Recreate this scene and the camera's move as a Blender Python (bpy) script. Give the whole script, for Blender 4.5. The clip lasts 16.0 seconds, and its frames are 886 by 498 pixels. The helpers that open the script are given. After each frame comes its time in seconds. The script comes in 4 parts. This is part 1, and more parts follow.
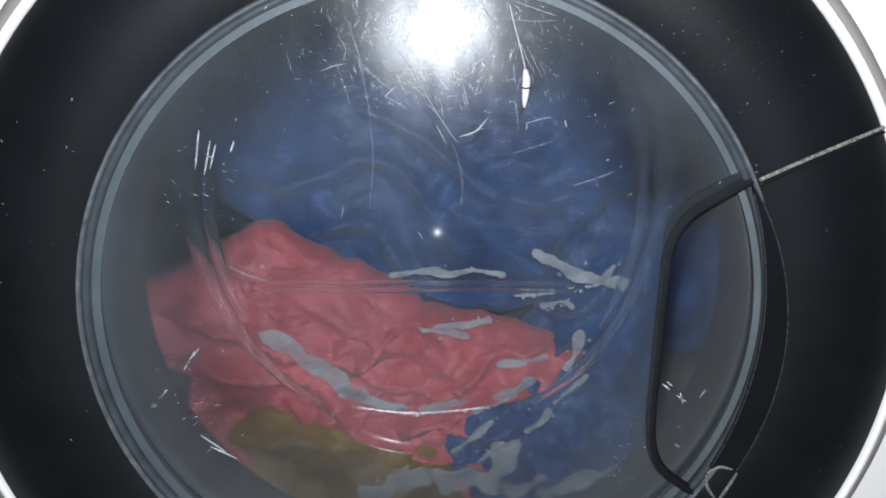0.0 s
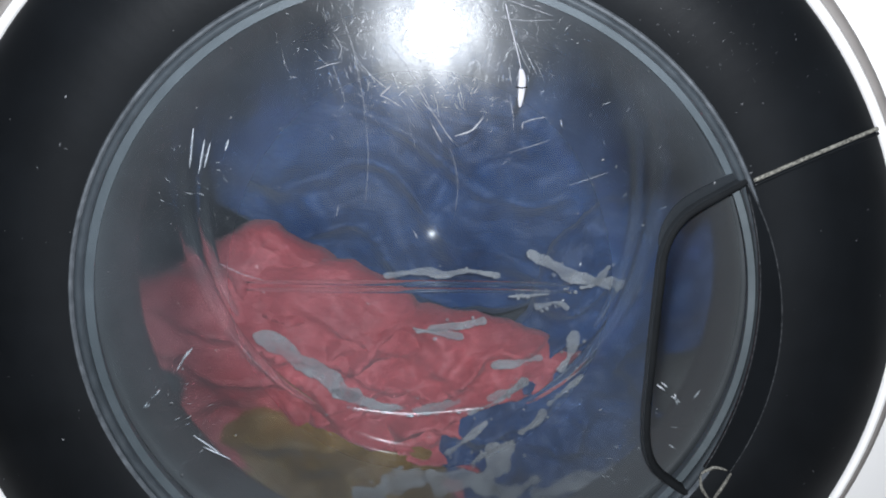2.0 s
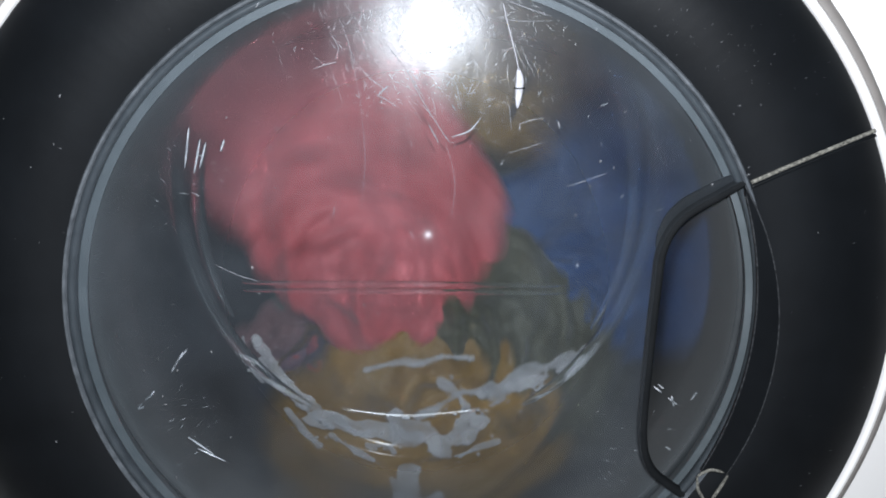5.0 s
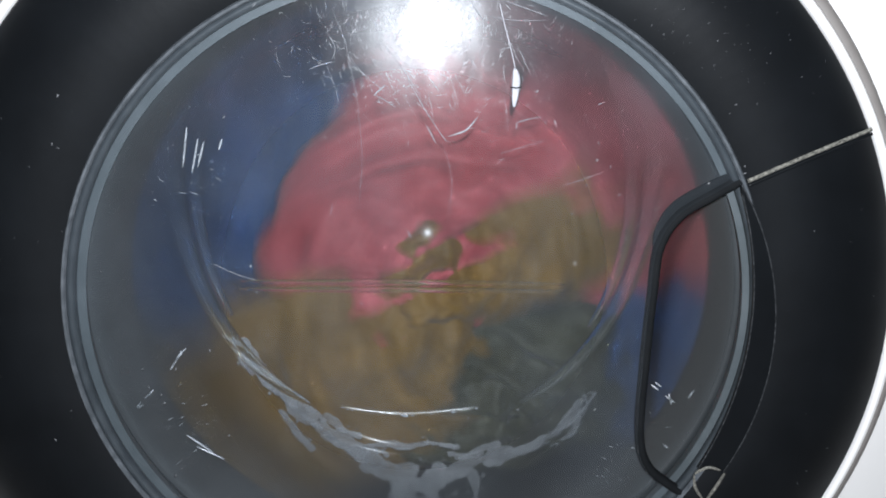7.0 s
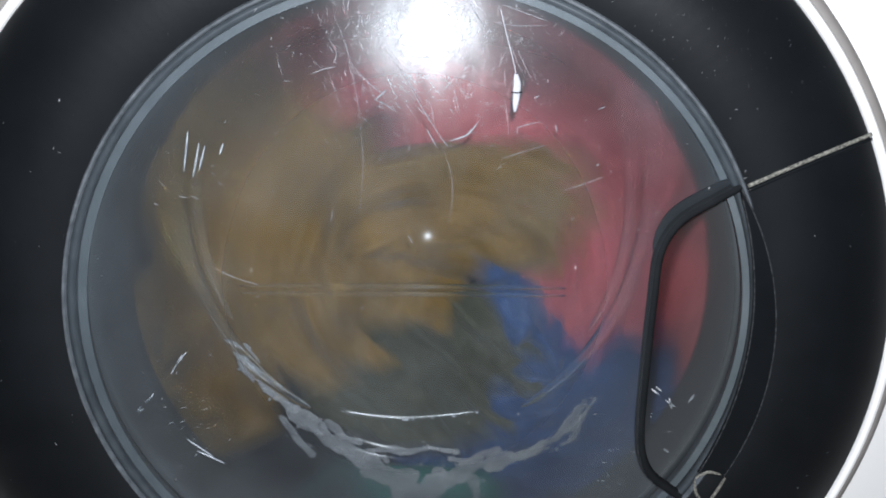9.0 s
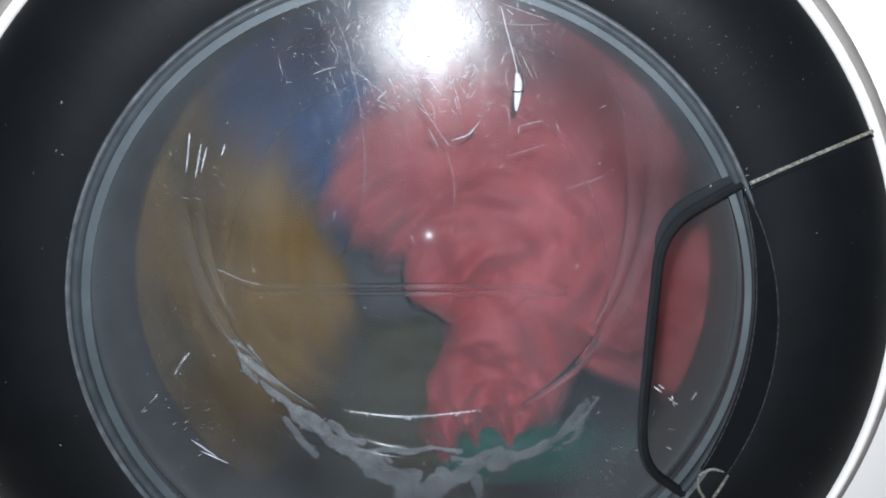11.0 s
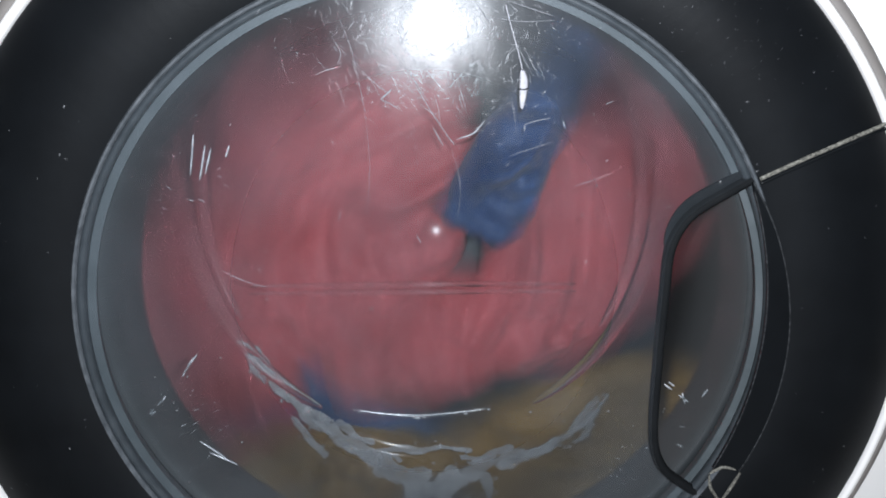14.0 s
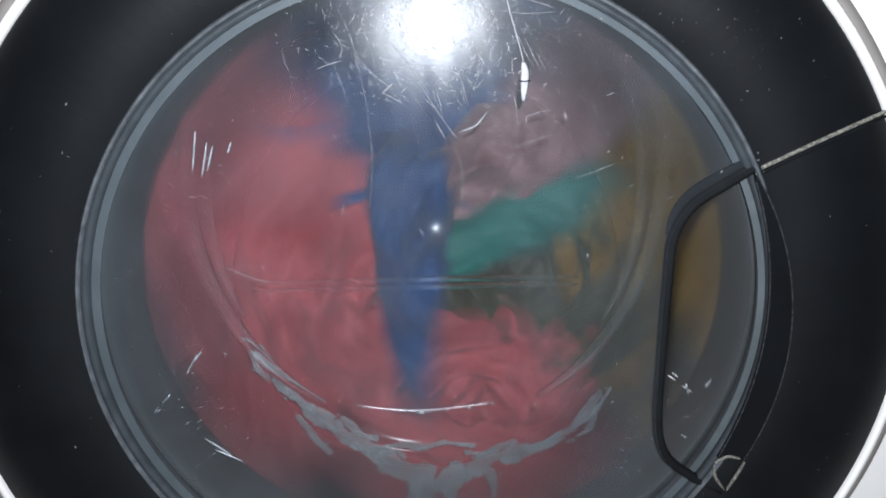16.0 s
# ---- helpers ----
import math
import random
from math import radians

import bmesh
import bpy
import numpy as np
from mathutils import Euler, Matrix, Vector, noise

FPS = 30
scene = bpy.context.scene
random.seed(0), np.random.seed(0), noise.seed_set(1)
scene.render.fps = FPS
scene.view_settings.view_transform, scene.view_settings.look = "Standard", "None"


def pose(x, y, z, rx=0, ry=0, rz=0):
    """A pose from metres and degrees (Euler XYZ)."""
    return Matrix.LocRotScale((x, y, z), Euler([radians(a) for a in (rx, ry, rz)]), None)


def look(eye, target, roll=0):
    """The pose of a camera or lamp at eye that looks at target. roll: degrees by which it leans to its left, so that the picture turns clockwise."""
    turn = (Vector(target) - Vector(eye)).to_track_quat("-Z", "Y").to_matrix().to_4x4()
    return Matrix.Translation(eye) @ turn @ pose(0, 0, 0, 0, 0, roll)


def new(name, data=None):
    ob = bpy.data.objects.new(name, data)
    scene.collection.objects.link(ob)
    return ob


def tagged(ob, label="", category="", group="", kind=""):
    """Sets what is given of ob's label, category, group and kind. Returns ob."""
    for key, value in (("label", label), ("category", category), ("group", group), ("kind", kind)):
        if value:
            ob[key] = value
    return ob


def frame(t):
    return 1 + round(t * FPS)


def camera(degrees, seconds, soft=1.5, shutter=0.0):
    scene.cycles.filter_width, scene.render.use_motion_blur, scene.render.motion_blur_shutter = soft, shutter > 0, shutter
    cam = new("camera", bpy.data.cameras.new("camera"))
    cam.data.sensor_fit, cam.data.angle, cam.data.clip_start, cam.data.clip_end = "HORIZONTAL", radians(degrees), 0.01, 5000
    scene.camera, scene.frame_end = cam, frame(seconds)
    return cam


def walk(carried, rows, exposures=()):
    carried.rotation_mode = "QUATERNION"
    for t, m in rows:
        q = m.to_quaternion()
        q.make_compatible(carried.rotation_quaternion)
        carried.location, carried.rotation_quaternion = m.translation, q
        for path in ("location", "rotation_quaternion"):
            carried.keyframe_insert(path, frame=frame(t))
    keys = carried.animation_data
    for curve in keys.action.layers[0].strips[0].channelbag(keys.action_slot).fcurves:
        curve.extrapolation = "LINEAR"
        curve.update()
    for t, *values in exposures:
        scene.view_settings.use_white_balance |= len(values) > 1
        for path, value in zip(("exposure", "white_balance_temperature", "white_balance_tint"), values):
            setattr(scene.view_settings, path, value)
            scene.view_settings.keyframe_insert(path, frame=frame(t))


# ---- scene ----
cam = camera(65.0, 16.0, soft=1.9, shutter=1.0)
walk(cam, [
    (0, look((0.0030, -0.3160, 0.5800), (0.0077, 0.0667, 0.4637), 0.00)),
    (0.5, look((0.0027, -0.3160, 0.5799), (0.0078, 0.0666, 0.4632), 0.01)),
    (1, look((0.0017, -0.3154, 0.5784), (0.0084, 0.0674, 0.4626), 0.03)),
    (1.5, look((0.0015, -0.3157, 0.5781), (0.0097, 0.0673, 0.4628), 0.22)),
    (2, look((0.0024, -0.3160, 0.5783), (0.0106, 0.0671, 0.4636), 0.33)),
    (2.5, look((0.0031, -0.3159, 0.5788), (0.0113, 0.0674, 0.4645), 0.35)),
    (3, look((0.0036, -0.3155, 0.5801), (0.0124, 0.0674, 0.4649), 0.43)),
    (3.5, look((0.0029, -0.3147, 0.5794), (0.0122, 0.0682, 0.4638), 0.49)),
    (4, look((0.0018, -0.3138, 0.5780), (0.0123, 0.0691, 0.4629), 0.60)),
    (6.5, look((0.0028, -0.3157, 0.5786), (0.0135, 0.0676, 0.4647), 0.54)),
    (7, look((0.0037, -0.3152, 0.5791), (0.0138, 0.0676, 0.4633), 0.48)),
    (7.5, look((0.0036, -0.3146, 0.5789), (0.0144, 0.0681, 0.4630), 0.56)),
    (8, look((0.0033, -0.3148, 0.5788), (0.0140, 0.0681, 0.4636), 0.53)),
    (8.5, look((0.0046, -0.3149, 0.5805), (0.0136, 0.0677, 0.4641), 0.48)),
    (9, look((0.0032, -0.3153, 0.5799), (0.0135, 0.0680, 0.4657), 0.53)),
    (11.5, look((0.0024, -0.3158, 0.5806), (0.0116, 0.0671, 0.4653), 0.05)),
    (12, look((0.0031, -0.3156, 0.5814), (0.0112, 0.0670, 0.4650), 0.01)),
    (12.5, look((0.0030, -0.3157, 0.5819), (0.0112, 0.0668, 0.4653), -0.10)),
    (13, look((0.0033, -0.3155, 0.5822), (0.0112, 0.0671, 0.4659), 0.00)),
    (13.5, look((0.0026, -0.3135, 0.5830), (0.0099, 0.0688, 0.4653), -0.27)),
    (14, look((0.0033, -0.3120, 0.5829), (0.0085, 0.0698, 0.4639), -0.71)),
    (14.5, look((-0.0002, -0.3124, 0.5804), (0.0073, 0.0697, 0.4624), -0.86)),
    (15, look((0.0015, -0.3129, 0.5804), (0.0076, 0.0688, 0.4612), -1.22)),
    (15.5, look((-0.0001, -0.3134, 0.5802), (0.0072, 0.0684, 0.4611), -1.32)),
    (16, look((0.0007, -0.3136, 0.5801), (0.0071, 0.0682, 0.4610), -1.42)),
], exposures=[(0.0, 0.0), (13.0, 0.0), (14.5, -0.15), (15.0, -0.06), (15.5, -0.16), (16.0, -0.04)])

# ---- world and light ----
world = bpy.data.worlds.new("dim_room_world")
scene.world = world
world.use_nodes = True
world.node_tree.nodes["Background"].inputs[0].default_value = (0.55, 0.62, 0.75, 1)
world.node_tree.nodes["Background"].inputs[1].default_value = 0.02
torch_data = bpy.data.lights.new("torch_light", "POINT")
torch_data.energy = 10.0
torch_data.shadow_soft_size = 0.0013
torch_data.color = (0.93, 0.985, 1.07)
torch = new("torch_light", torch_data)
torch.location = (0.0064, -0.316, 0.5904)

Z0 = 0.43            # height of the door's centre
BX, BZ = -0.0025, 0.4428   # axis of the bowl and the drum
RX, RZ = -0.0003, 0.4403   # centre of the rim round the glass


# ---- materials ----
def material(name):
    m = bpy.data.materials.new(name)
    m.use_nodes = True
    nt = m.node_tree
    return m, nt, nt.nodes["Principled BSDF"]


def noise_of(nt, scale, detail=4.0, rough=0.6, stretch=None):
    tc = nt.nodes.new("ShaderNodeTexCoord")
    n = nt.nodes.new("ShaderNodeTexNoise")
    n.inputs["Scale"].default_value = scale
    n.inputs["Detail"].default_value = detail
    n.inputs["Roughness"].default_value = rough
    if stretch:
        mp = nt.nodes.new("ShaderNodeMapping")
        mp.inputs["Scale"].default_value = stretch
        nt.links.new(tc.outputs["Object"], mp.inputs["Vector"])
        nt.links.new(mp.outputs["Vector"], n.inputs["Vector"])
    else:
        nt.links.new(tc.outputs["Object"], n.inputs["Vector"])
    return n


def ramp_of(nt, source, stops):
    r = nt.nodes.new("ShaderNodeValToRGB")
    e = r.color_ramp.elements
    while len(e) < len(stops):
        e.new(0.5)
    for el, (p, c) in zip(e, stops):
        el.position, el.color = p, (*c, 1)
    nt.links.new(source, r.inputs["Fac"])
    return r


def bump_of(nt, source, bsdf, strength, distance):
    b = nt.nodes.new("ShaderNodeBump")
    b.inputs["Strength"].default_value = strength
    b.inputs["Distance"].default_value = distance
    nt.links.new(source, b.inputs["Height"])
    nt.links.new(b.outputs["Normal"], bsdf.inputs["Normal"])


def surface(name, dark, light, rough, scale=30.0, metal=0.0, bump=0.0, fine=400.0, spec=0.5):
    m, nt, b = material(name)
    n = noise_of(nt, scale)
    r = ramp_of(nt, n.outputs["Fac"], [(0.3, dark), (0.7, light)])
    nt.links.new(r.outputs["Color"], b.inputs["Base Color"])
    b.inputs["Roughness"].default_value = rough
    b.inputs["Metallic"].default_value = metal
    b.inputs["Specular IOR Level"].default_value = spec
    if bump:
        f = noise_of(nt, fine, 3.0)
        bump_of(nt, f.outputs["Fac"], b, bump, 0.002)
    return m


def fabric(name, dark, light, weave=900.0):
    """Wet terry cloth: mottled colour, crinkles and a fine pile."""
    m, nt, b = material(name)
    n = noise_of(nt, 22.0, 6.0, 0.65)
    r = ramp_of(nt, n.outputs["Fac"], [(0.32, dark), (0.68, light)])
    speck = noise_of(nt, 420.0, 3.0, 0.7)
    tone = ramp_of(nt, speck.outputs["Fac"], [(0.30, (0.76, 0.76, 0.76)), (0.70, (1.20, 1.20, 1.20))])
    blend = nt.nodes.new("ShaderNodeMix")
    blend.data_type, blend.blend_type = "RGBA", "MULTIPLY"
    blend.inputs[0].default_value = 1.0
    nt.links.new(r.outputs["Color"], blend.inputs[6])
    nt.links.new(tone.outputs["Color"], blend.inputs[7])
    nt.links.new(blend.outputs[2], b.inputs["Base Color"])
    b.inputs["Roughness"].default_value = 0.5
    b.inputs["Specular IOR Level"].default_value = 0.45
    b.inputs["Sheen Weight"].default_value = 0.15
    crinkle = noise_of(nt, 60.0, 5.0, 0.7, (0.5, 1.0, 1.6))
    pile = noise_of(nt, weave, 2.0)
    add = nt.nodes.new("ShaderNodeMath")
    add.operation = "MULTIPLY_ADD"
    nt.links.new(pile.outputs["Fac"], add.inputs[0])
    add.inputs[1].default_value = 0.09
    nt.links.new(crinkle.outputs["Fac"], add.inputs[2])
    bump_of(nt, add.outputs[0], b, 0.7, 0.005)
    return m


def clear(name, tint, haze, haze_colour, sheen_rough, scuff=0.0, ior=1.5, bend=0.0, blur=0.0, wall=None):
    """Clear plastic or glass: what is behind shows through, with a true gloss and a thin uneven film of dirt.
    bend: refraction of the moulded glass; blur: its unevenness; wall: tint, haze and unevenness of the thick outer wall."""
    m = bpy.data.materials.new(name)
    m.use_nodes = True
    nt = m.node_tree
    nt.nodes.remove(nt.nodes["Principled BSDF"])
    out = nt.nodes["Material Output"]
    if bend:
        through_it = nt.nodes.new("ShaderNodeBsdfRefraction")
        through_it.inputs["IOR"].default_value = bend
        through_it.inputs["Roughness"].default_value = blur
    else:
        through_it = nt.nodes.new("ShaderNodeBsdfTransparent")
    through_it.inputs["Color"].default_value = (*tint, 1)
    film = nt.nodes.new("ShaderNodeBsdfDiffuse")
    film.inputs["Color"].default_value = (*haze_colour, 1)
    n = noise_of(nt, 14.0, 3.0, 0.55)
    amount = nt.nodes.new("ShaderNodeMapRange")
    amount.inputs["From Min"].default_value, amount.inputs["From Max"].default_value = 0.3, 0.75
    amount.inputs["To Min"].default_value, amount.inputs["To Max"].default_value = haze * 0.3, haze * 2.0
    nt.links.new(n.outputs["Fac"], amount.inputs["Value"])
    film_fac = amount.outputs["Result"]
    if wall:
        # the glass grows thicker and greyer from its clear bottom to its outer wall
        wall_tint, wall_haze, wall_blur = wall
        tc = nt.nodes.new("ShaderNodeTexCoord")
        off = nt.nodes.new("ShaderNodeVectorMath")
        off.operation = "SUBTRACT"
        off.inputs[1].default_value = (BX, 0, BZ)
        flat = nt.nodes.new("ShaderNodeVectorMath")
        flat.operation = "MULTIPLY"
        flat.inputs[1].default_value = (1, 0, 1)
        size = nt.nodes.new("ShaderNodeVectorMath")
        size.operation = "LENGTH"
        nt.links.new(tc.outputs["Object"], off.inputs[0])
        nt.links.new(off.outputs[0], flat.inputs[0])
        nt.links.new(flat.outputs[0], size.inputs[0])
        grade = nt.nodes.new("ShaderNodeMapRange")
        grade.interpolation_type = "SMOOTHSTEP"
        grade.inputs["From Min"].default_value, grade.inputs["From Max"].default_value = 0.100, 0.145
        nt.links.new(size.outputs["Value"], grade.inputs["Value"])
        deep = nt.nodes.new("ShaderNodeMix")
        deep.data_type = "RGBA"
        deep.inputs[6].default_value, deep.inputs[7].default_value = (*tint, 1), (*wall_tint, 1)
        nt.links.new(grade.outputs["Result"], deep.inputs[0])
        nt.links.new(deep.outputs[2], through_it.inputs["Color"])
        outer = nt.nodes.new("ShaderNodeMapRange")
        outer.interpolation_type = "SMOOTHSTEP"
        outer.inputs["From Min"].default_value, outer.inputs["From Max"].default_value = 0.136, 0.158
        nt.links.new(size.outputs["Value"], outer.inputs["Value"])
        more = nt.nodes.new("ShaderNodeMath")
        more.operation = "MULTIPLY_ADD"
        more.inputs[1].default_value = wall_haze
        nt.links.new(outer.outputs["Result"], more.inputs[0])
        nt.links.new(film_fac, more.inputs[2])
        film_fac = more.outputs[0]
        if bend:
            soft_fac = nt.nodes.new("ShaderNodeMapRange")
            soft_fac.inputs["To Min"].default_value, soft_fac.inputs["To Max"].default_value = blur, wall_blur
            nt.links.new(grade.outputs["Result"], soft_fac.inputs["Value"])
            nt.links.new(soft_fac.outputs["Result"], through_it.inputs["Roughness"])
    mix1 = nt.nodes.new("ShaderNodeMixShader")
    nt.links.new(film_fac, mix1.inputs["Fac"])
    nt.links.new(through_it.outputs[0], mix1.inputs[1])
    nt.links.new(film.outputs[0], mix1.inputs[2])
    gloss = nt.nodes.new("ShaderNodeBsdfGlossy")
    gloss.inputs["Roughness"].default_value = sheen_rough
    facing = nt.nodes.new("ShaderNodeLayerWeight")
    facing.inputs["Blend"].default_value = 0.5
    power = nt.nodes.new("ShaderNodeMath")
    power.operation = "POWER"
    power.inputs[1].default_value = 5.0
    nt.links.new(facing.outputs["Facing"], power.inputs[0])
    fres = nt.nodes.new("ShaderNodeMapRange")
    fres.inputs["To Min"].default_value, fres.inputs["To Max"].default_value = ((ior - 1) / (ior + 1)) ** 2, 0.55
    nt.links.new(power.outputs[0], fres.inputs["Value"])
    mix2 = nt.nodes.new("ShaderNodeMixShader")
    nt.links.new(fres.outputs[0], mix2.inputs["Fac"])
    nt.links.new(mix1.outputs[0], mix2.inputs[1])
    nt.links.new(gloss.outputs[0], mix2.inputs[2])
    last = mix2
    if scuff:
        soft = nt.nodes.new("ShaderNodeBsdfGlossy")
        soft.inputs["Roughness"].default_value = 0.22
        streak = noise_of(nt, 40.0, 3.0, 0.6, (1.6, 1.0, 0.5))
        much = nt.nodes.new("ShaderNodeMapRange")
        much.inputs["From Min"].default_value, much.inputs["From Max"].default_value = 0.3, 0.7
        much.inputs["To Min"].default_value, much.inputs["To Max"].default_value = scuff * 0.35, scuff * 1.65
        nt.links.new(streak.outputs["Fac"], much.inputs["Value"])
        mix3 = nt.nodes.new("ShaderNodeMixShader")
        nt.links.new(much.outputs["Result"], mix3.inputs["Fac"])
        nt.links.new(mix2.outputs[0], mix3.inputs[1])
        nt.links.new(soft.outputs[0], mix3.inputs[2])
        last = mix3
    nt.links.new(last.outputs[0], out.inputs["Surface"])
    return m


WHITE = surface("white_enamel", (0.87, 0.85, 0.825), (0.91, 0.89, 0.865), 0.35, 12.0, bump=0.03)
# beige plastic, greyed because the shade in the door gap is put into it
TRIM = surface("beige_plastic_gap_shade", (0.20, 0.183, 0.17), (0.25, 0.23, 0.215), 0.5, 40.0)
BLACK = surface("black_gloss_plastic", (0.0030, 0.0038, 0.0048), (0.0056, 0.0069, 0.0085), 0.44, 25.0, bump=0.02, spec=0.24)
# grey mottling paints the dotted highlights along the black handle edges
GRIPEDGE = surface("black_edge_glints", (0.008, 0.009, 0.010), (0.055, 0.058, 0.062), 0.15, 500.0)
BLACK_MATT = surface("black_edge_plastic", (0.008, 0.009, 0.010), (0.014, 0.015, 0.016), 0.3, 60.0)
DUST = surface("dusty_seam", (0.004, 0.004, 0.003), (0.30, 0.29, 0.25), 0.9, 900.0, bump=0.5)
FLANGE = surface("grey_flange_plastic", (0.060, 0.074, 0.080), (0.092, 0.108, 0.116), 0.6, 45.0, bump=0.05)
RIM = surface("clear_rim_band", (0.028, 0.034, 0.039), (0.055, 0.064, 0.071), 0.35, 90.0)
# the rim edge's highlight is put into this paler grey
RIM_EDGE = surface("rim_edge_highlight", (0.05, 0.057, 0.064), (0.13, 0.142, 0.155), 0.25, 120.0)
DARKGAP = surface("grey_rim_gap", (0.022, 0.026, 0.030), (0.034, 0.040, 0.045), 0.5, 90.0)
DULL = surface("dull_black_plastic", (0.005, 0.006, 0.007), (0.010, 0.011, 0.012), 0.8, 60.0, spec=0.12)
# pale colour that stands in for glints, and for the scratches round the glare
GLARE = surface("pale_glint_and_scratch", (0.22, 0.23, 0.25), (0.80, 0.82, 0.85), 0.22, 700.0, spec=0.9)
RUBBER = surface("grey_door_rubber", (0.020, 0.024, 0.026), (0.036, 0.041, 0.044), 0.6, 18.0)
STEEL = surface("dull_drum_steel", (0.05, 0.055, 0.06), (0.09, 0.095, 0.10), 0.5, 40.0, metal=0.6)
PLAIN = surface("painted_wall", (0.48, 0.47, 0.45), (0.54, 0.53, 0.51), 0.8, 8.0, bump=0.1)
TILE = surface("floor_tile", (0.30, 0.28, 0.26), (0.38, 0.36, 0.33), 0.5, 9.0, bump=0.1)
DUSTSPECK = surface("pale_dust", (0.05, 0.05, 0.055), (0.26, 0.27, 0.28), 0.8, 900.0)
SCRATCH = surface("scratched_plastic", (0.14, 0.145, 0.16), (0.40, 0.41, 0.44), 0.6, 500.0, spec=0.4)
DRIP = surface("dried_white_drip", (0.30, 0.30, 0.33), (0.48, 0.48, 0.51), 0.6, 300.0)
FOAM = surface("soap_foam", (0.40, 0.40, 0.415), (0.52, 0.52, 0.53), 0.7, 50.0, spec=0.2)
foam_bsdf = FOAM.node_tree.nodes["Principled BSDF"]
foam_film = noise_of(FOAM.node_tree, 55.0, 4.0, 0.5)
foam_cover = ramp_of(FOAM.node_tree, foam_film.outputs["Fac"], [(0.32, (0.16, 0.16, 0.16)), (0.66, (0.50, 0.50, 0.50))])
FOAM.node_tree.links.new(foam_cover.outputs["Color"], foam_bsdf.inputs["Alpha"])
COVER = clear("tinted_clear_cover", (0.88, 0.905, 0.92), 0.017, (0.46, 0.53, 0.62), 0.02, 0.0125)
MOULD = clear("moulded_glass", (0.97, 0.98, 0.98), 0.018, (0.62, 0.66, 0.70), 0.16, ior=1.10, bend=1.16, blur=0.08)
GLINT = clear("polished_glass_step", (0.97, 0.98, 0.985), 0.010, (0.60, 0.66, 0.72), 0.22)
GLASS = clear("door_bowl_glass", (0.91, 0.925, 0.925), 0.003, (0.46, 0.475, 0.48), 0.07, ior=1.025, bend=1.08, blur=0.2, wall=((0.46, 0.49, 0.50), 0.072, 0.40))
RED = fabric("red_terry", (0.34, 0.056, 0.063), (0.51, 0.098, 0.108))
BLUE = fabric("blue_cotton", (0.006, 0.029, 0.100), (0.019, 0.071, 0.215))
MUSTARD = fabric("mustard_terry", (0.120, 0.064, 0.005), (0.255, 0.135, 0.014))
OLIVE = fabric("dark_olive_cloth", (0.035, 0.034, 0.014), (0.065, 0.060, 0.026))
TEAL = fabric("teal_cloth", (0.008, 0.10, 0.082), (0.02, 0.17, 0.14))
PALE = fabric("dusty_pink_cloth", (0.20, 0.105, 0.11), (0.29, 0.165, 0.17))
CORAL = fabric("coral_cloth", (0.45, 0.075, 0.045), (0.60, 0.13, 0.07))


# ---- mesh helpers ----
def link_mesh(name, bm, mat, parent=None, label="", smooth=True):
    me = bpy.data.meshes.new(name)
    bmesh.ops.recalc_face_normals(bm, faces=bm.faces)
    for f in bm.faces:
        f.smooth = smooth
    bm.to_mesh(me)
    bm.free()
    me.materials.append(mat)
    ob = new(name, me)
    if parent:
        ob.parent = parent
    if label:
        ob["label"] = label
    return ob


def part(name, bm, mat, parent, label="", smooth=True):
    return link_mesh(name, bm, mat, parent, label, smooth)


def lathe(profile, cx, cz, n=128, closed=True):
    """Turn a profile of (radius, depth) about the axis that runs along y."""
    bm = bmesh.new()
    rings = []
    for r, y in profile:
        if r < 1e-6:
            rings.append([bm.verts.new((cx, y, cz))])
        else:
            rings.append([bm.verts.new((cx + r * math.cos(2 * math.pi * i / n), y, cz + r * math.sin(2 * math.pi * i / n))) for i in range(n)])
    pairs = list(zip(rings, rings[1:]))
    if closed:
        pairs.append((rings[-1], rings[0]))
    for a, b in pairs:
        for i in range(n):
            j = (i + 1) % n
            if len(a) == 1 and len(b) == 1:
                continue
            if len(a) == 1:
                bm.faces.new((a[0], b[i], b[j]))
            elif len(b) == 1:
                bm.faces.new((a[i], b[0], a[j]))
            else:
                bm.faces.new((a[i], b[i], b[j], a[j]))
    return bm


def box(bm, x0, x1, y0, y1, z0, z1):
    v = [bm.verts.new(p) for p in ((x0, y0, z0), (x1, y0, z0), (x1, y1, z0), (x0, y1, z0), (x0, y0, z1), (x1, y0, z1), (x1, y1, z1), (x0, y1, z1))]
    for f in ((0, 1, 2, 3), (4, 5, 6, 7), (0, 1, 5, 4), (1, 2, 6, 5), (2, 3, 7, 6), (3, 0, 4, 7)):
        bm.faces.new([v[i] for i in f])


def slab(points, y0, y1):
    """A flat plate with the outline points (x, z), from depth y0 to y1."""
    bm = bmesh.new()
    a = [bm.verts.new((x, y0, z)) for x, z in points]
    b = [bm.verts.new((x, y1, z)) for x, z in points]
    bm.faces.new(a)
    bm.faces.new(b[::-1])
    for i in range(len(points)):
        j = (i + 1) % len(points)
        bm.faces.new((a[i], b[i], b[j], a[j]))
    return bm


def smooth_line(points, steps=8):
    """A Catmull-Rom line through points."""
    out = []
    p = [points[0], *points, points[-1]]
    for i in range(1, len(p) - 2):
        a, b, c, d = (np.array(q, float) for q in p[i - 1:i + 3])
        for k in range(steps):
            t = k / steps
            out.append(0.5 * (2 * b + (c - a) * t + (2 * a - 5 * b + 4 * c - d) * t * t + (3 * b - a - 3 * c + d) * t ** 3))
    out.append(np.array(points[-1], float))
    return out


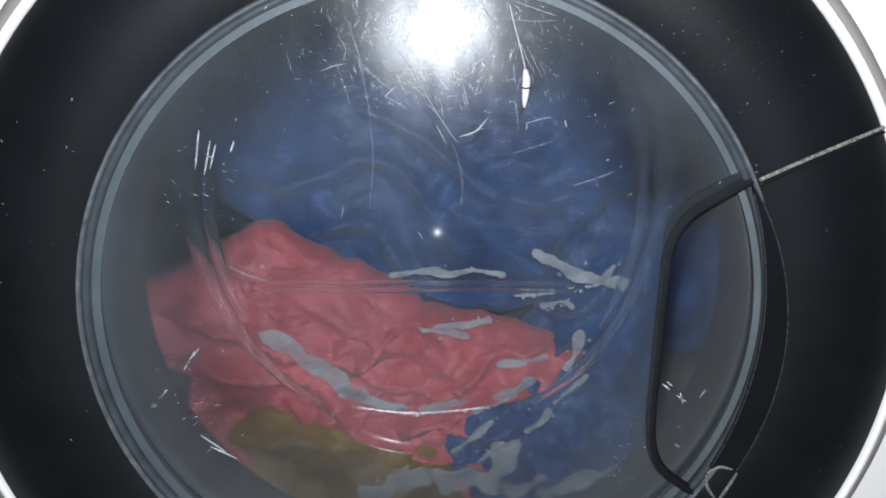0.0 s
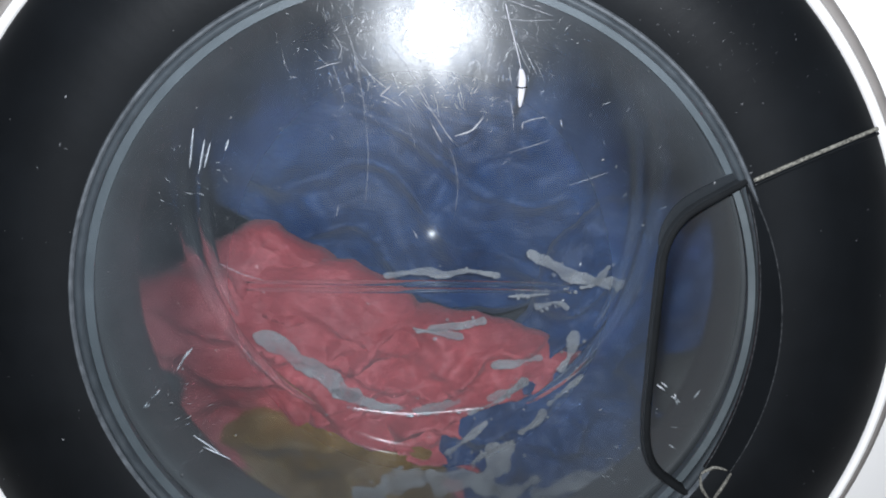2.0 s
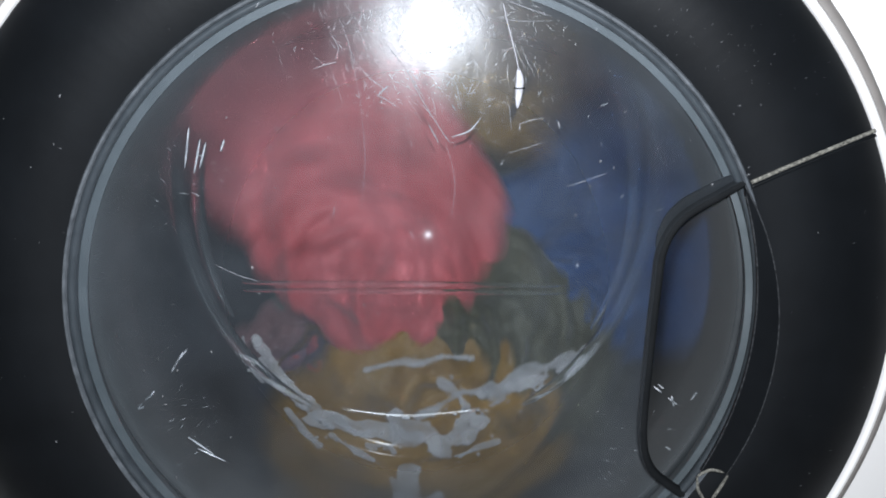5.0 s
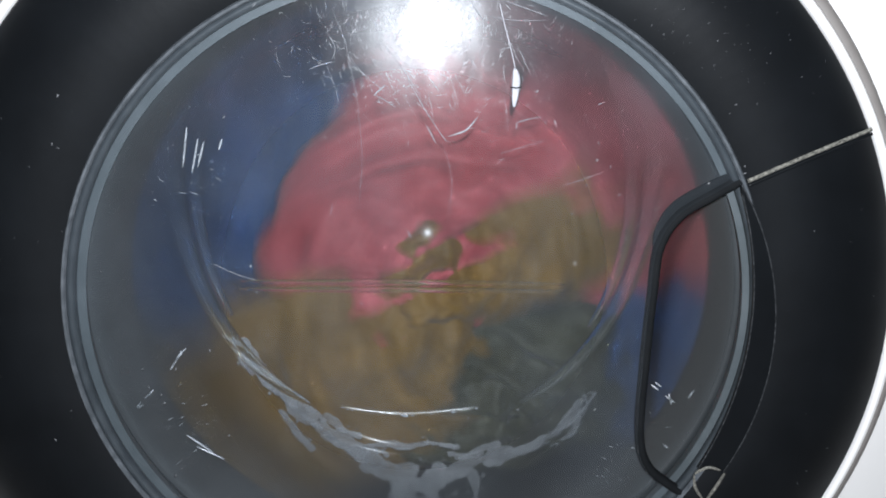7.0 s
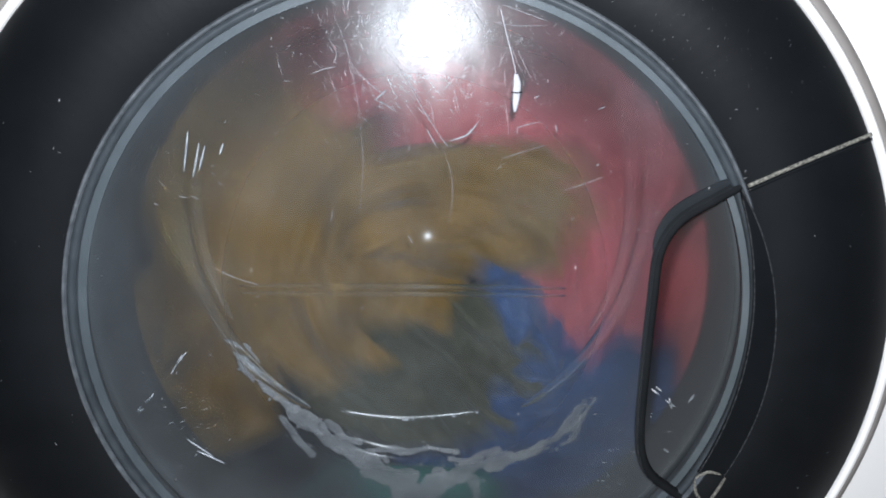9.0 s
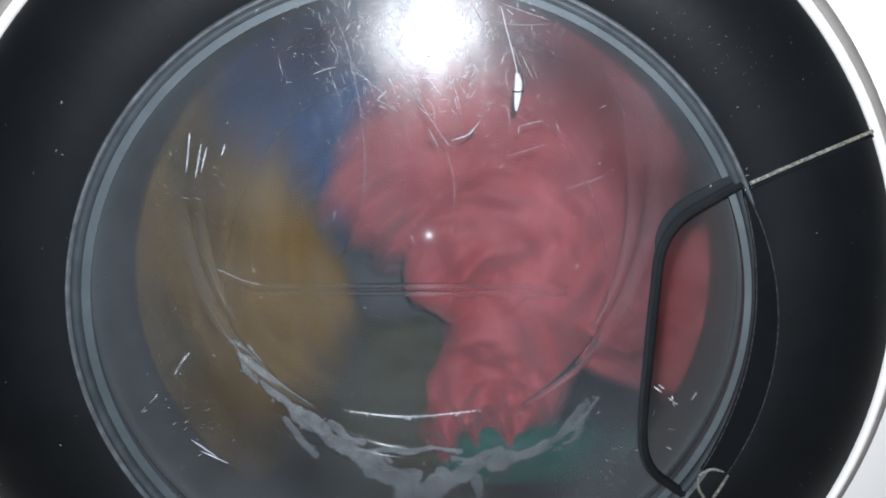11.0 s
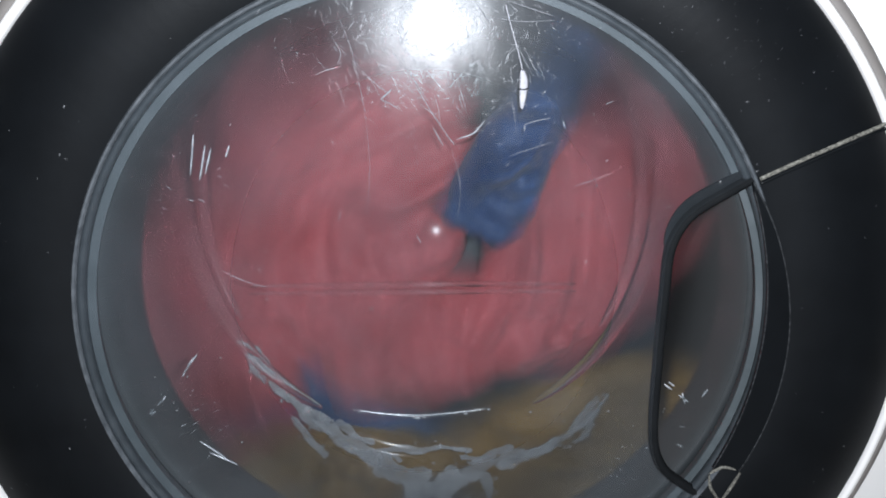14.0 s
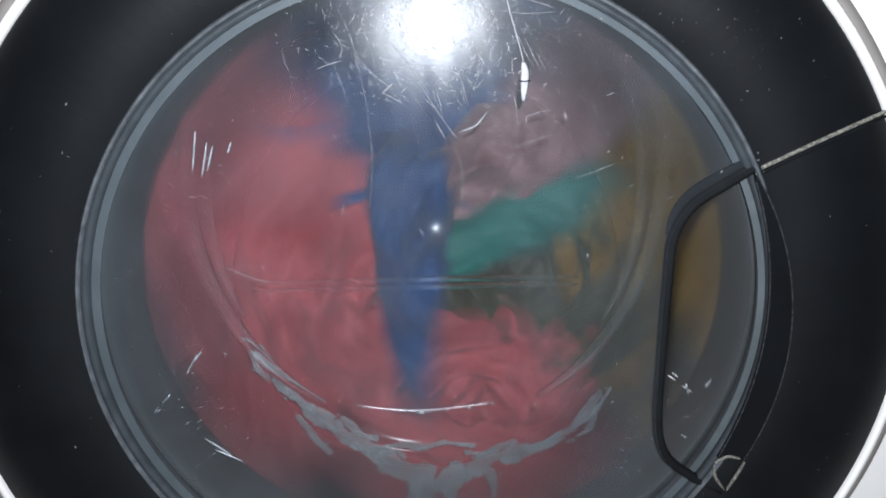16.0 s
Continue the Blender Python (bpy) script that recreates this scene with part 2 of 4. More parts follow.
def bead(points, width, y, depth, taper=False, bm=None, sides=8):
    """A rounded bead along points (x, z) at depth y."""
    bm = bm or bmesh.new()
    rings = []
    n = len(points)
    for i, p in enumerate(points):
        d = points[min(i + 1, n - 1)] - points[max(i - 1, 0)]
        d = d / (np.linalg.norm(d) + 1e-9)
        w = width * (1 if not taper else max(0.08, math.sin(math.pi * (i + 0.3) / (n - 0.4)) ** 0.6))
        rings.append([bm.verts.new((p[0] - d[1] * w * math.cos(a), y + depth * math.sin(a), p[1] + d[0] * w * math.cos(a))) for a in (2 * math.pi * k / sides for k in range(sides))])
    for a, b in zip(rings, rings[1:]):
        for i in range(sides):
            j = (i + 1) % sides
            bm.faces.new((a[i], b[i], b[j], a[j]))
    bm.faces.new(rings[0])
    bm.faces.new(rings[-1][::-1])
    return bm


# ---- room ----
def room():
    def wall(name, *b, mat=PLAIN):
        bm = bmesh.new()
        box(bm, *b)
        tagged(link_mesh(name, bm, mat, smooth=False), "plain painted wall of the dark room", "wall", kind="structure")
    wall("wall_north", -1.6, 1.6, 0.66, 0.76, 0, 2.5)
    wall("wall_south", -1.6, 1.6, -1.9, -1.8, 0, 2.5)
    wall("wall_east", 1.6, 1.7, -1.9, 0.76, 0, 2.5)
    wall("wall_west", -1.7, -1.6, -1.9, 0.76, 0, 2.5)
    for name, z0, z1, mat, label in (("floor", -0.1, 0, TILE, "plain tiled floor under the washing machine"), ("ceiling", 2.5, 2.6, PLAIN, "plain painted ceiling of the dark room")):
        bm = bmesh.new()
        box(bm, -1.7, 1.7, -1.9, 0.76, z0, z1)
        tagged(link_mesh(name, bm, mat, smooth=False), label, name, kind="structure")


room()


# ---- washing machine ----
machine = tagged(new("washing_machine"), "white front-loading washing machine with a black round glass door", "washing machine")


def casing():
    # front sheet with the round door hole
    bm = bmesh.new()
    n, hole = 128, 0.2455
    inner, outer = [], []
    for i in range(n):
        a = 2 * math.pi * i / n
        c, s = math.cos(a), math.sin(a)
        k = min(0.30 / abs(c) if abs(c) > 1e-6 else 9, (0.42 if s > 0 else 0.41) / abs(s) if abs(s) > 1e-6 else 9)
        inner.append((hole * c, Z0 + hole * s))
        outer.append((k * c, Z0 + k * s))
    rings = [[bm.verts.new((x, y, z)) for x, z in r] for r, y in ((inner, 0.030), (inner, 0.006), (outer, 0.006), (outer, 0.030))]
    for a, b in zip(rings, rings[1:] + rings[:1]):
        for i in range(n):
            j = (i + 1) % n
            bm.faces.new((a[i], b[i], b[j], a[j]))
    part("front_panel", bm, WHITE, machine, "white enamelled front sheet", smooth=False)
    for name, b in (("side_panel", (-0.30, -0.29, 0.031, 0.60, 0.02, 0.85)), ("side_panel", (0.29, 0.30, 0.031, 0.60, 0.02, 0.85)),
                    ("back_panel", (-0.289, 0.289, 0.585, 0.60, 0.02, 0.85)), ("top_panel", (-0.30, 0.30, 0.006, 0.60, 0.851, 0.875)), ("base_panel", (-0.289, 0.289, 0.031, 0.584, 0.02, 0.04))):
        bm = bmesh.new()
        box(bm, *b)
        part(name, bm, WHITE, machine, smooth=False)
    for x in (-0.25, 0.25):
        for y in (0.08, 0.54):
            ob = part("foot", lathe([(0.0, 0.0), (0.022, 0.0), (0.022, 0.02), (0.0, 0.02)], 0, 0, 20, False), BLACK_MATT, machine)
            ob.matrix_basis = Matrix.Translation((x, y, 0.02)) @ pose(0, 0, 0, -90, 0, 0)


casing()


def door():
    # off-white trim round the door, then the black face
    part("trim_ring", lathe([(0.2352, 0.020), (0.2352, 0.000), (0.2358, -0.0014), (0.2380, -0.0016), (0.2388, -0.0005), (0.2389, 0.020)], 0, Z0, 160), WHITE, machine, "white plastic ring round the door")
    part("gap_ring", lathe([(0.2391, 0.022), (0.2391, 0.003), (0.2398, 0.0015), (0.2440, 0.0020), (0.2453, 0.0040), (0.2453, 0.022)], 0, Z0, 160), TRIM, machine, "beige ring in the gap round the door, greyed for the shade there")
    face = part("door_face", lathe_offset(), BLACK, machine, "glossy black door surround with dust specks")
    return face


def lathe_offset(n=160):
    """The black annulus: its hole is set a little off its centre."""
    bm = bmesh.new()
    rings = []
    for r, y, inner in ((0.2348, 0.012, 0), (0.2348, 0.001, 0), (0.2338, 0.0, 0), (0.1715, 0.0, 1), (0.1708, 0.001, 1), (0.1708, 0.012, 1)):
        cx, cz = (RX, RZ) if inner else (0, Z0)
        rings.append([bm.verts.new((cx + r * math.cos(2 * math.pi * i / n), y, cz + r * math.sin(2 * math.pi * i / n))) for i in range(n)])
    for a, b in zip(rings, rings[1:] + rings[:1]):
        for i in range(n):
            j = (i + 1) % n
            bm.faces.new((a[i], b[i], b[j], a[j]))
    return bm


face = door()

# outline of the grip opening that is cut into the clear cover
CUT = [(0.1526, 0.0871), (0.1403, 0.0799), (0.1242, 0.0691), (0.1163, 0.0539), (0.1152, 0.0309), (0.1149, -0.0054), (0.1158, -0.0473), (0.122, -0.0678), (0.1369, -0.0811)]
cut_line = [np.array((x, z + Z0)) for x, z in smooth_line(CUT)]


def cover():
    a0 = math.atan2(cut_line[0][1] - RZ, cut_line[0][0] - RX)
    a1 = math.atan2(cut_line[-1][1] - RZ, cut_line[-1][0] - RX) + 2 * math.pi
    n = 120
    pts = [(RX + 0.1695 * math.cos(a0 + (a1 - a0) * i / n), RZ + 0.1695 * math.sin(a0 + (a1 - a0) * i / n)) for i in range(n + 1)]
    pts += [tuple(p) for p in cut_line[::-1]]
    return part("door_cover", slab(pts, 0.0005, 0.0035), COVER, machine, "scratched clear plastic cover with a grip opening", smooth=False)


door_cover = cover()
door_cover.visible_shadow = False
part("grip_edge", bead(cut_line + [np.array((0.1440, 0.3448)), np.array((0.1520, 0.3405))], 0.0026, 0.0035, 0.0040), DULL, machine, "black edge of the grip opening")
# flat black strip stands in for the shadow at the top of the grip
part("grip_shadow", bead([p + np.array((-0.0022, 0.0030)) for p in cut_line[:26]], 0.0034, 0.0045, 0.0008, True), DULL, machine, "dull black strip for the shadow along the top of the grip opening")


def rims():
    part("rim_edge", lathe([(0.1712, 0.0), (0.1703, -0.0012), (0.1693, -0.0010), (0.1689, 0.0004), (0.1695, 0.004)], RX, RZ, 320), RIM_EDGE, machine, "thin edge round the glass, paler for its highlight", smooth=False)
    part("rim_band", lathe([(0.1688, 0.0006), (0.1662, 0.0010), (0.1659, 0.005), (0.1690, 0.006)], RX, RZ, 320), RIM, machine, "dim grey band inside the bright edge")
    part("rim_groove", lathe([(0.1661, 0.0030), (0.1661, 0.0062), (0.1672, 0.0066), (0.1672, 0.0055)], RX, RZ, 320), DARKGAP, machine, smooth=False)
    # the flange is narrower towards the grip than on the other side
    bm = lathe([(0.1668, 0.0075), (0.1664, 0.0058), (0.1622, 0.0060), (0.1624, 0.0072), (0.1650, 0.014), (0.1668, 0.014)], RX, RZ, 320)
    for v in bm.verts:
        if math.hypot(v.co.x - RX, v.co.z - RZ) < 0.164:
            v.co.x += 0.0004
            v.co.z += 0.0006
    part("glass_flange", bm, FLANGE, machine, "grey plastic flange that holds the bowl", smooth=False)
    # bellows of the door seal
    prof = [(0.1715, 0.023), (0.1660, 0.024), (0.1662, 0.034), (0.1650, 0.042), (0.1664, 0.050), (0.1655, 0.058), (0.1662, 0.066), (0.1662, 0.072), (0.1690, 0.078), (0.1780, 0.078), (0.2440, 0.060), (0.2440, 0.045), (0.1850, 0.045)]
    bm = lathe(prof, RX, RZ, 128)
    for v in bm.verts:
        # the lip hangs a little lower than the glass
        k = min(1.0, max(0.0, (v.co.y - 0.024) / 0.04)) * (1.0 if math.hypot(v.co.x - RX, v.co.z - RZ) < 0.2 else 0.0)
        v.co.x += 0.0020 * k
        v.co.z -= 0.0085 * k
    part("door_seal", bm, RUBBER, machine, "folded grey rubber door seal")


rims()


WALL_STREAKS = [
    [(-0.1264, 0.4172), (-0.1328, 0.4094)],
    [(-0.1288, 0.4155), (-0.1343, 0.4067)],
    [(-0.1328, 0.4094), (-0.1359, 0.404)],
    [(-0.1466, 0.3922), (-0.1499, 0.388)],
    [(-0.1487, 0.3897), (-0.1516, 0.3866)],
    [(-0.1538, 0.3845), (-0.1568, 0.3802)],
    [(-0.1592, 0.3763), (-0.1631, 0.3702)],
    [(-0.1615, 0.3752), (-0.1642, 0.3716)],
    [(-0.1647, 0.3702), (-0.1675, 0.3659)],
    [(-0.1554, 0.3809), (-0.1527, 0.383)],
    [(0.1305, 0.3939), (0.1353, 0.3903)],
    [(0.1329, 0.3953), (0.1363, 0.3925)],
    [(0.1394, 0.3868), (0.145, 0.3824)],
    [(0.1412, 0.3882), (0.1432, 0.381)],
    [(0.1498, 0.3613), (0.1548, 0.3693)],
    [(0.1521, 0.3583), (0.1582, 0.3678)],
    [(0.1406, 0.3554), (0.1469, 0.3508)],
    [(0.1454, 0.3531), (0.151, 0.3493)],
    [(0.1545, 0.3902), (0.1518, 0.3852)],
    [(-0.1143, 0.5362), (-0.1181, 0.5163)],
    [(-0.1093, 0.5306), (-0.1138, 0.5134)],
    [(-0.1066, 0.5291), (-0.1107, 0.5163)],
    [(-0.0996, 0.5249), (-0.0974, 0.5305)],
    # the last two stand for the pale streak at the seal's drain slit
    [(-0.1309, 0.3634), (-0.1175, 0.3522)],
    [(-0.1262, 0.356), (-0.1114, 0.3477)],
]


def bowl():
    prof = [(0.1648, 0.016), (0.1585, 0.026), (0.1490, 0.048), (0.1390, 0.070), (0.1280, 0.083), (0.1180, 0.0905), (0.1100, 0.0945), (0.1040, 0.0968), (0.0980, 0.0983), (0.090, 0.0995), (0.060, 0.100), (0.0, 0.100)]
    bm = lathe(prof, BX, BZ, 128, False)
    for v in bm.verts:
        # the bottom of the bowl leans back towards its top
        r = math.hypot(v.co.x - BX, v.co.z - BZ)
        if r < 0.12:
            v.co.y += (0.100 - v.co.y) * min(1.0, max(0.0, (v.co.z - BZ) / 0.03))
        v.co.y += 0.29 * (v.co.z - BZ) * min(1.0, max(0.0, (0.158 - r) / 0.04))
    b = part("door_bowl", bm, GLASS, machine, "clear moulded glass bowl with a thick grey wall")
    b.visible_shadow = False
    # moulded step across the bottom of the bowl, with its arc at the sides
    line = smooth_line([(-0.112, 0.433), (-0.05, 0.4325), (0.02, 0.432), (0.092, 0.431)])
    for off in (0.0, -0.0050):
        o = part("moulded_ridge", bead([p + np.array((0, off)) for p in line], 0.0020, 0.0975, 0.0012, True, sides=12), MOULD, b)
        o.visible_shadow = False
    for rr, up, a0, a1, w in ((0.1425, 0.040, -215, -118, 0.0052), (0.1425, 0.040, -62, 42, 0.0052), (0.1320, 0.036, -208, -150, 0.0036), (0.1320, 0.036, -34, 36, 0.0036)):
        bm = bmesh.new()
        rings = []
        for i, a in enumerate(np.radians(np.linspace(a0, a1, 90))):
            c, sn = math.cos(a), math.sin(a)
            ww = w * max(0.1, math.sin(math.pi * (i + 0.5) / 90) ** 0.4)
            dz = up + rr * sn
            y = 0.0975 + 0.20 * dz
            rings.append([bm.verts.new((BX + (rr + ww * math.cos(q)) * c, y + 0.7 * ww * math.sin(q), BZ + up + (rr + ww * math.cos(q)) * sn)) for q in (2 * math.pi * k / 12 for k in range(12))])
        for p, q in zip(rings, rings[1:]):
            for k in range(12):
                bm.faces.new((p[k], q[k], q[(k + 1) % 12], p[(k + 1) % 12]))
        bm.faces.new(rings[0])
        bm.faces.new(rings[-1][::-1])
        o = part("moulded_arc", bm, MOULD, b)
        o.visible_shadow = False
    # polished step low in the bowl, with a few pale beads painted as its sparkle
    arc = smooth_line([(-0.0500, 0.3565), (-0.0441, 0.3539), (-0.0261, 0.3509), (-0.0088, 0.3496), (0.0100, 0.3507), (0.0317, 0.3533), (0.0380, 0.3555)])
    o = part("moulded_step", bead(arc, 0.0022, 0.080, 0.0018, True, sides=16), GLINT, b, "polished step that catches the light")
    o.visible_shadow = False
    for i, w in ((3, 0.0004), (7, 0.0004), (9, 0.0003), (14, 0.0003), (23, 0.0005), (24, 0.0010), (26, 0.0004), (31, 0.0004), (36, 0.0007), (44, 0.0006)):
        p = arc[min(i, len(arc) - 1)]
        part("step_sparkle", bead([p - np.array((w * 1.6, 0)), p, p + np.array((w * 1.6, 0))], w, 0.0775, w, True, sides=6), GLARE, b, "pale bead painted as a sparkle on the glass step")
    # pale streaks painted as highlights and reflections of the moulded wall
    for pts in WALL_STREAKS:
        part("wall_streak", bead(smooth_line(pts, 4), 0.00055, 0.034, 0.0005, True, sides=6), GLARE, b, "pale streak painted as a gleam on the glass wall")
    # tiny pale beads scattered as painted glitter on the glass
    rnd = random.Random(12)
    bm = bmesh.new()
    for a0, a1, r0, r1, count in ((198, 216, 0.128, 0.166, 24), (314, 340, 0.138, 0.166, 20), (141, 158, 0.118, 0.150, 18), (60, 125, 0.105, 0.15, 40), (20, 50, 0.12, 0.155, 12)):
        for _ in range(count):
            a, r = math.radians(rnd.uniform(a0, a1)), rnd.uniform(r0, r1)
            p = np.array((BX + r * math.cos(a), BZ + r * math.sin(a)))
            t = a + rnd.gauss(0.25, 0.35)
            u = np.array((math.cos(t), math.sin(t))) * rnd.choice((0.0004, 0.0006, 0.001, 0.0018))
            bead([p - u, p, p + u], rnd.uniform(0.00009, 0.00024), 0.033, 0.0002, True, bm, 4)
    tagged(part("glass_glitter", bm, GLARE, b, "tiny pale beads painted as glitter in the glass"), kind="stuff")
    return b


glass_bowl = bowl()


def grip():
    # dusty seam out to the trim, raised edges of the handle crescent, frayed end
    seam = smooth_line([(0.1535, 0.0868 + Z0), (0.17, 0.0945 + Z0), (0.19, 0.1035 + Z0), (0.2075, 0.1112 + Z0)])
    part("dusty_seam", bead(seam, 0.0010, -0.0002, 0.0006), DUST, face, "pale dust packed into a seam")
    part("seam_edge", bead([p + np.array((0.0003, -0.0022)) for p in seam], 0.0009, -0.0002, 0.0009), BLACK, face)
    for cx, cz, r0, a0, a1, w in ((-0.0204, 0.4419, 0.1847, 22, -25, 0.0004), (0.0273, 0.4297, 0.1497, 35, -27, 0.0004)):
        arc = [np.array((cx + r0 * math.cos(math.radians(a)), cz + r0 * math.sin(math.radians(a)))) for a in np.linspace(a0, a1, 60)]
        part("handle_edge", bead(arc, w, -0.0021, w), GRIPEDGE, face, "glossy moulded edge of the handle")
    # the black crescent of the handle lies over the rim
    inner = [(-0.0204 + 0.1847 * math.cos(a), 0.4419 + 0.1847 * math.sin(a)) for a in np.radians(np.linspace(22, -25, 40))]
    outer = [(0.0273 + 0.1497 * math.cos(a), 0.4297 + 0.1497 * math.sin(a)) for a in np.radians(np.linspace(-27, 35, 40))]
    part("handle", slab(inner + outer, -0.0022, -0.0001), BLACK, face, "plain black handle crescent", smooth=False)
    for pts in ([(0.1452, -0.0695), (0.147, -0.078), (0.1525, -0.086)], [(0.1455, -0.0690), (0.152, -0.0655), (0.159, -0.067)], [(0.1615, -0.069), (0.158, -0.077), (0.1535, -0.086)]):
        part("worn_edge", bead([np.array((x, z + Z0)) for x, z in smooth_line(pts)], 0.0009, -0.0022, 0.0008, True), DUST, face, "chipped pale edge at the handle's end")


grip()


def drum():
    d = part("drum", lathe([(0.235, 0.085), (0.240, 0.090), (0.240, 0.42), (0.0, 0.42), (0.0, 0.428), (0.246, 0.428), (0.246, 0.085)], 0, 0, 96), STEEL, machine, "dull dark steel drum")
    for k in range(3):
        a = 2 * math.pi * k / 3
        bm = bmesh.new()
        sec = ((-0.035, 0.239), (-0.018, 0.200), (0.0, 0.190), (0.018, 0.200), (0.035, 0.239))
        ends = []
        for y in (0.11, 0.40):
            ends.append([bm.verts.new((u * math.cos(a) - r * math.sin(a), y, u * math.sin(a) + r * math.cos(a))) for u, r in sec])
        for i in range(5):
            j = (i + 1) % 5
            bm.faces.new((ends[0][i], ends[0][j], ends[1][j], ends[1][i]))
        bm.faces.new(ends[0])
        bm.faces.new(ends[1][::-1])
        part("lifter", bm, RUBBER, d, "grey ribbed drum lifter")
    return d


drum_part = drum()


# ---- laundry ----
def cloth(name, hw, hh, hd, seed, mat, label, category, point=0.0, folds=5.0, ruck=0.016):
    """A wet rumpled bundle of cloth: long axis x, short axis z, front towards -y."""
    rnd = random.Random(seed)
    ox, oz = rnd.uniform(0, 50), rnd.uniform(0, 50)
    tilt = rnd.uniform(-0.5, 0.5)
    bm = bmesh.new()
    na, nr = 120, 26

    def place(a, s, front):
        edge = 1 + 0.20 * noise.noise(Vector((math.cos(a) * 1.3 + ox, math.sin(a) * 1.3 + oz, 3))) + 0.10 * noise.noise(Vector((math.cos(a) * 4 + ox, math.sin(a) * 4 + oz, 7))) + 0.035 * noise.noise(Vector((math.cos(a) * 14 + ox, math.sin(a) * 14 + oz, 7)))
        ca, sa = math.cos(a), math.sin(a)
        k = 1 / (abs(ca) ** 2.6 + abs(sa) ** 2.6) ** (1 / 2.6)
        x, z = hw * s * edge * k * ca, hh * s * edge * k * sa
        z *= 1 - point * 0.5 * (1 + x / hw)
        u, v = x / hw, z / hw
        dome = hd * max(0.0, 1 - s ** 3) ** 0.5
        warp = noise.noise(Vector((u * 2 + ox, v * 2 + oz, 1))) * 1.6
        across = (v * math.cos(tilt) + u * math.sin(tilt)) * folds * 2.2 + warp * 1.7 + 0.8 * u
        pleat = (1 - abs(math.sin(across))) ** 1.6
        lump = noise.noise(Vector((u * 3.2 + ox, v * 3.2 + oz, 5)))
        fine = noise.noise(Vector((u * 9 + ox, v * 9 + oz, 9)))
        fade = 1 - s ** 5
        rise = (pleat * ruck + lump * ruck * 0.9 + fine * ruck * 0.45) * fade
        return (x, -(dome + rise) if front else dome * 0.8 + lump * ruck * 0.4 * fade, z)

    for front in (True, False):
        mid = bm.verts.new(place(0, 0, front))
        prev = None
        for r in range(1, nr + 1):
            s = (r / nr) ** 0.8
            ring = [bm.verts.new(place(2 * math.pi * i / na, s, front)) for i in range(na)]
            for i in range(na):
                j = (i + 1) % na
                if prev is None:
                    bm.faces.new((mid, ring[i], ring[j]))
                else:
                    bm.faces.new((prev[i], ring[i], ring[j], prev[j]))
            prev = ring
    bmesh.ops.remove_doubles(bm, verts=bm.verts, dist=1e-5)
    return tagged(link_mesh(name, bm, mat), label, category, "laundry in the drum")


laundry = {
    "redA": cloth("red_towel", 0.132, 0.092, 0.030, 1, RED, "large wet red terry towel tumbling in the drum", "towel"),
    "redB": cloth("red_towel", 0.108, 0.060, 0.026, 2, RED, "long wet red terry towel twisted in the drum", "towel", 0.3),
    "redC": cloth("red_cloth", 0.094, 0.066, 0.026, 3, RED, "wet red terry cloth bunched in the drum", "cloth"),
    "redD": cloth("red_cloth", 0.100, 0.066, 0.026, 4, RED, "wet red face cloth folded in the drum", "cloth"),
    "blueA": cloth("blue_shirt", 0.156, 0.098, 0.030, 5, BLUE, "large wet dark blue cotton shirt in the drum", "shirt"),
    "blueB": cloth("blue_sleeve", 0.106, 0.040, 0.022, 6, BLUE, "narrow pointed wet blue cotton sash in the drum", "sash", 0.74, 2.0),
    "blueC": cloth("blue_cloth", 0.082, 0.068, 0.028, 7, BLUE, "wet blue cotton cloth bunched in the drum", "cloth"),
    "blueD": cloth("blue_cloth", 0.105, 0.072, 0.028, 17, BLUE, "crumpled wet blue cotton cloth in the drum", "cloth"),
    "mustA": cloth("mustard_towel", 0.128, 0.088, 0.030, 8, MUSTARD, "large wet mustard yellow towel in the drum", "towel"),
    "mustB": cloth("mustard_cloth", 0.098, 0.056, 0.026, 9, MUSTARD, "wet mustard yellow cloth folded in the drum", "cloth", 0.2, 3.0),
    "mustC": cloth("mustard_cloth", 0.082, 0.056, 0.026, 10, MUSTARD, "small wet mustard cloth crumpled in the drum", "cloth"),
    "olive": cloth("olive_cloth", 0.104, 0.068, 0.028, 11, OLIVE, "wet dark olive cloth in the drum", "cloth"),
    "teal": cloth("teal_strip", 0.090, 0.026, 0.018, 12, TEAL, "narrow wet teal green cloth strip in the drum", "cloth", 0.2, 1.0, 0.007),
    "pale": cloth("pink_cloth", 0.102, 0.044, 0.022, 13, PALE, "wet dusty pink cloth hanging in the drum", "cloth", 0.15, 2.0),
    "coral": cloth("coral_sock", 0.058, 0.040, 0.022, 14, CORAL, "small bright coral sock in the drum", "sock", 0.1, 2.0, 0.008),
}

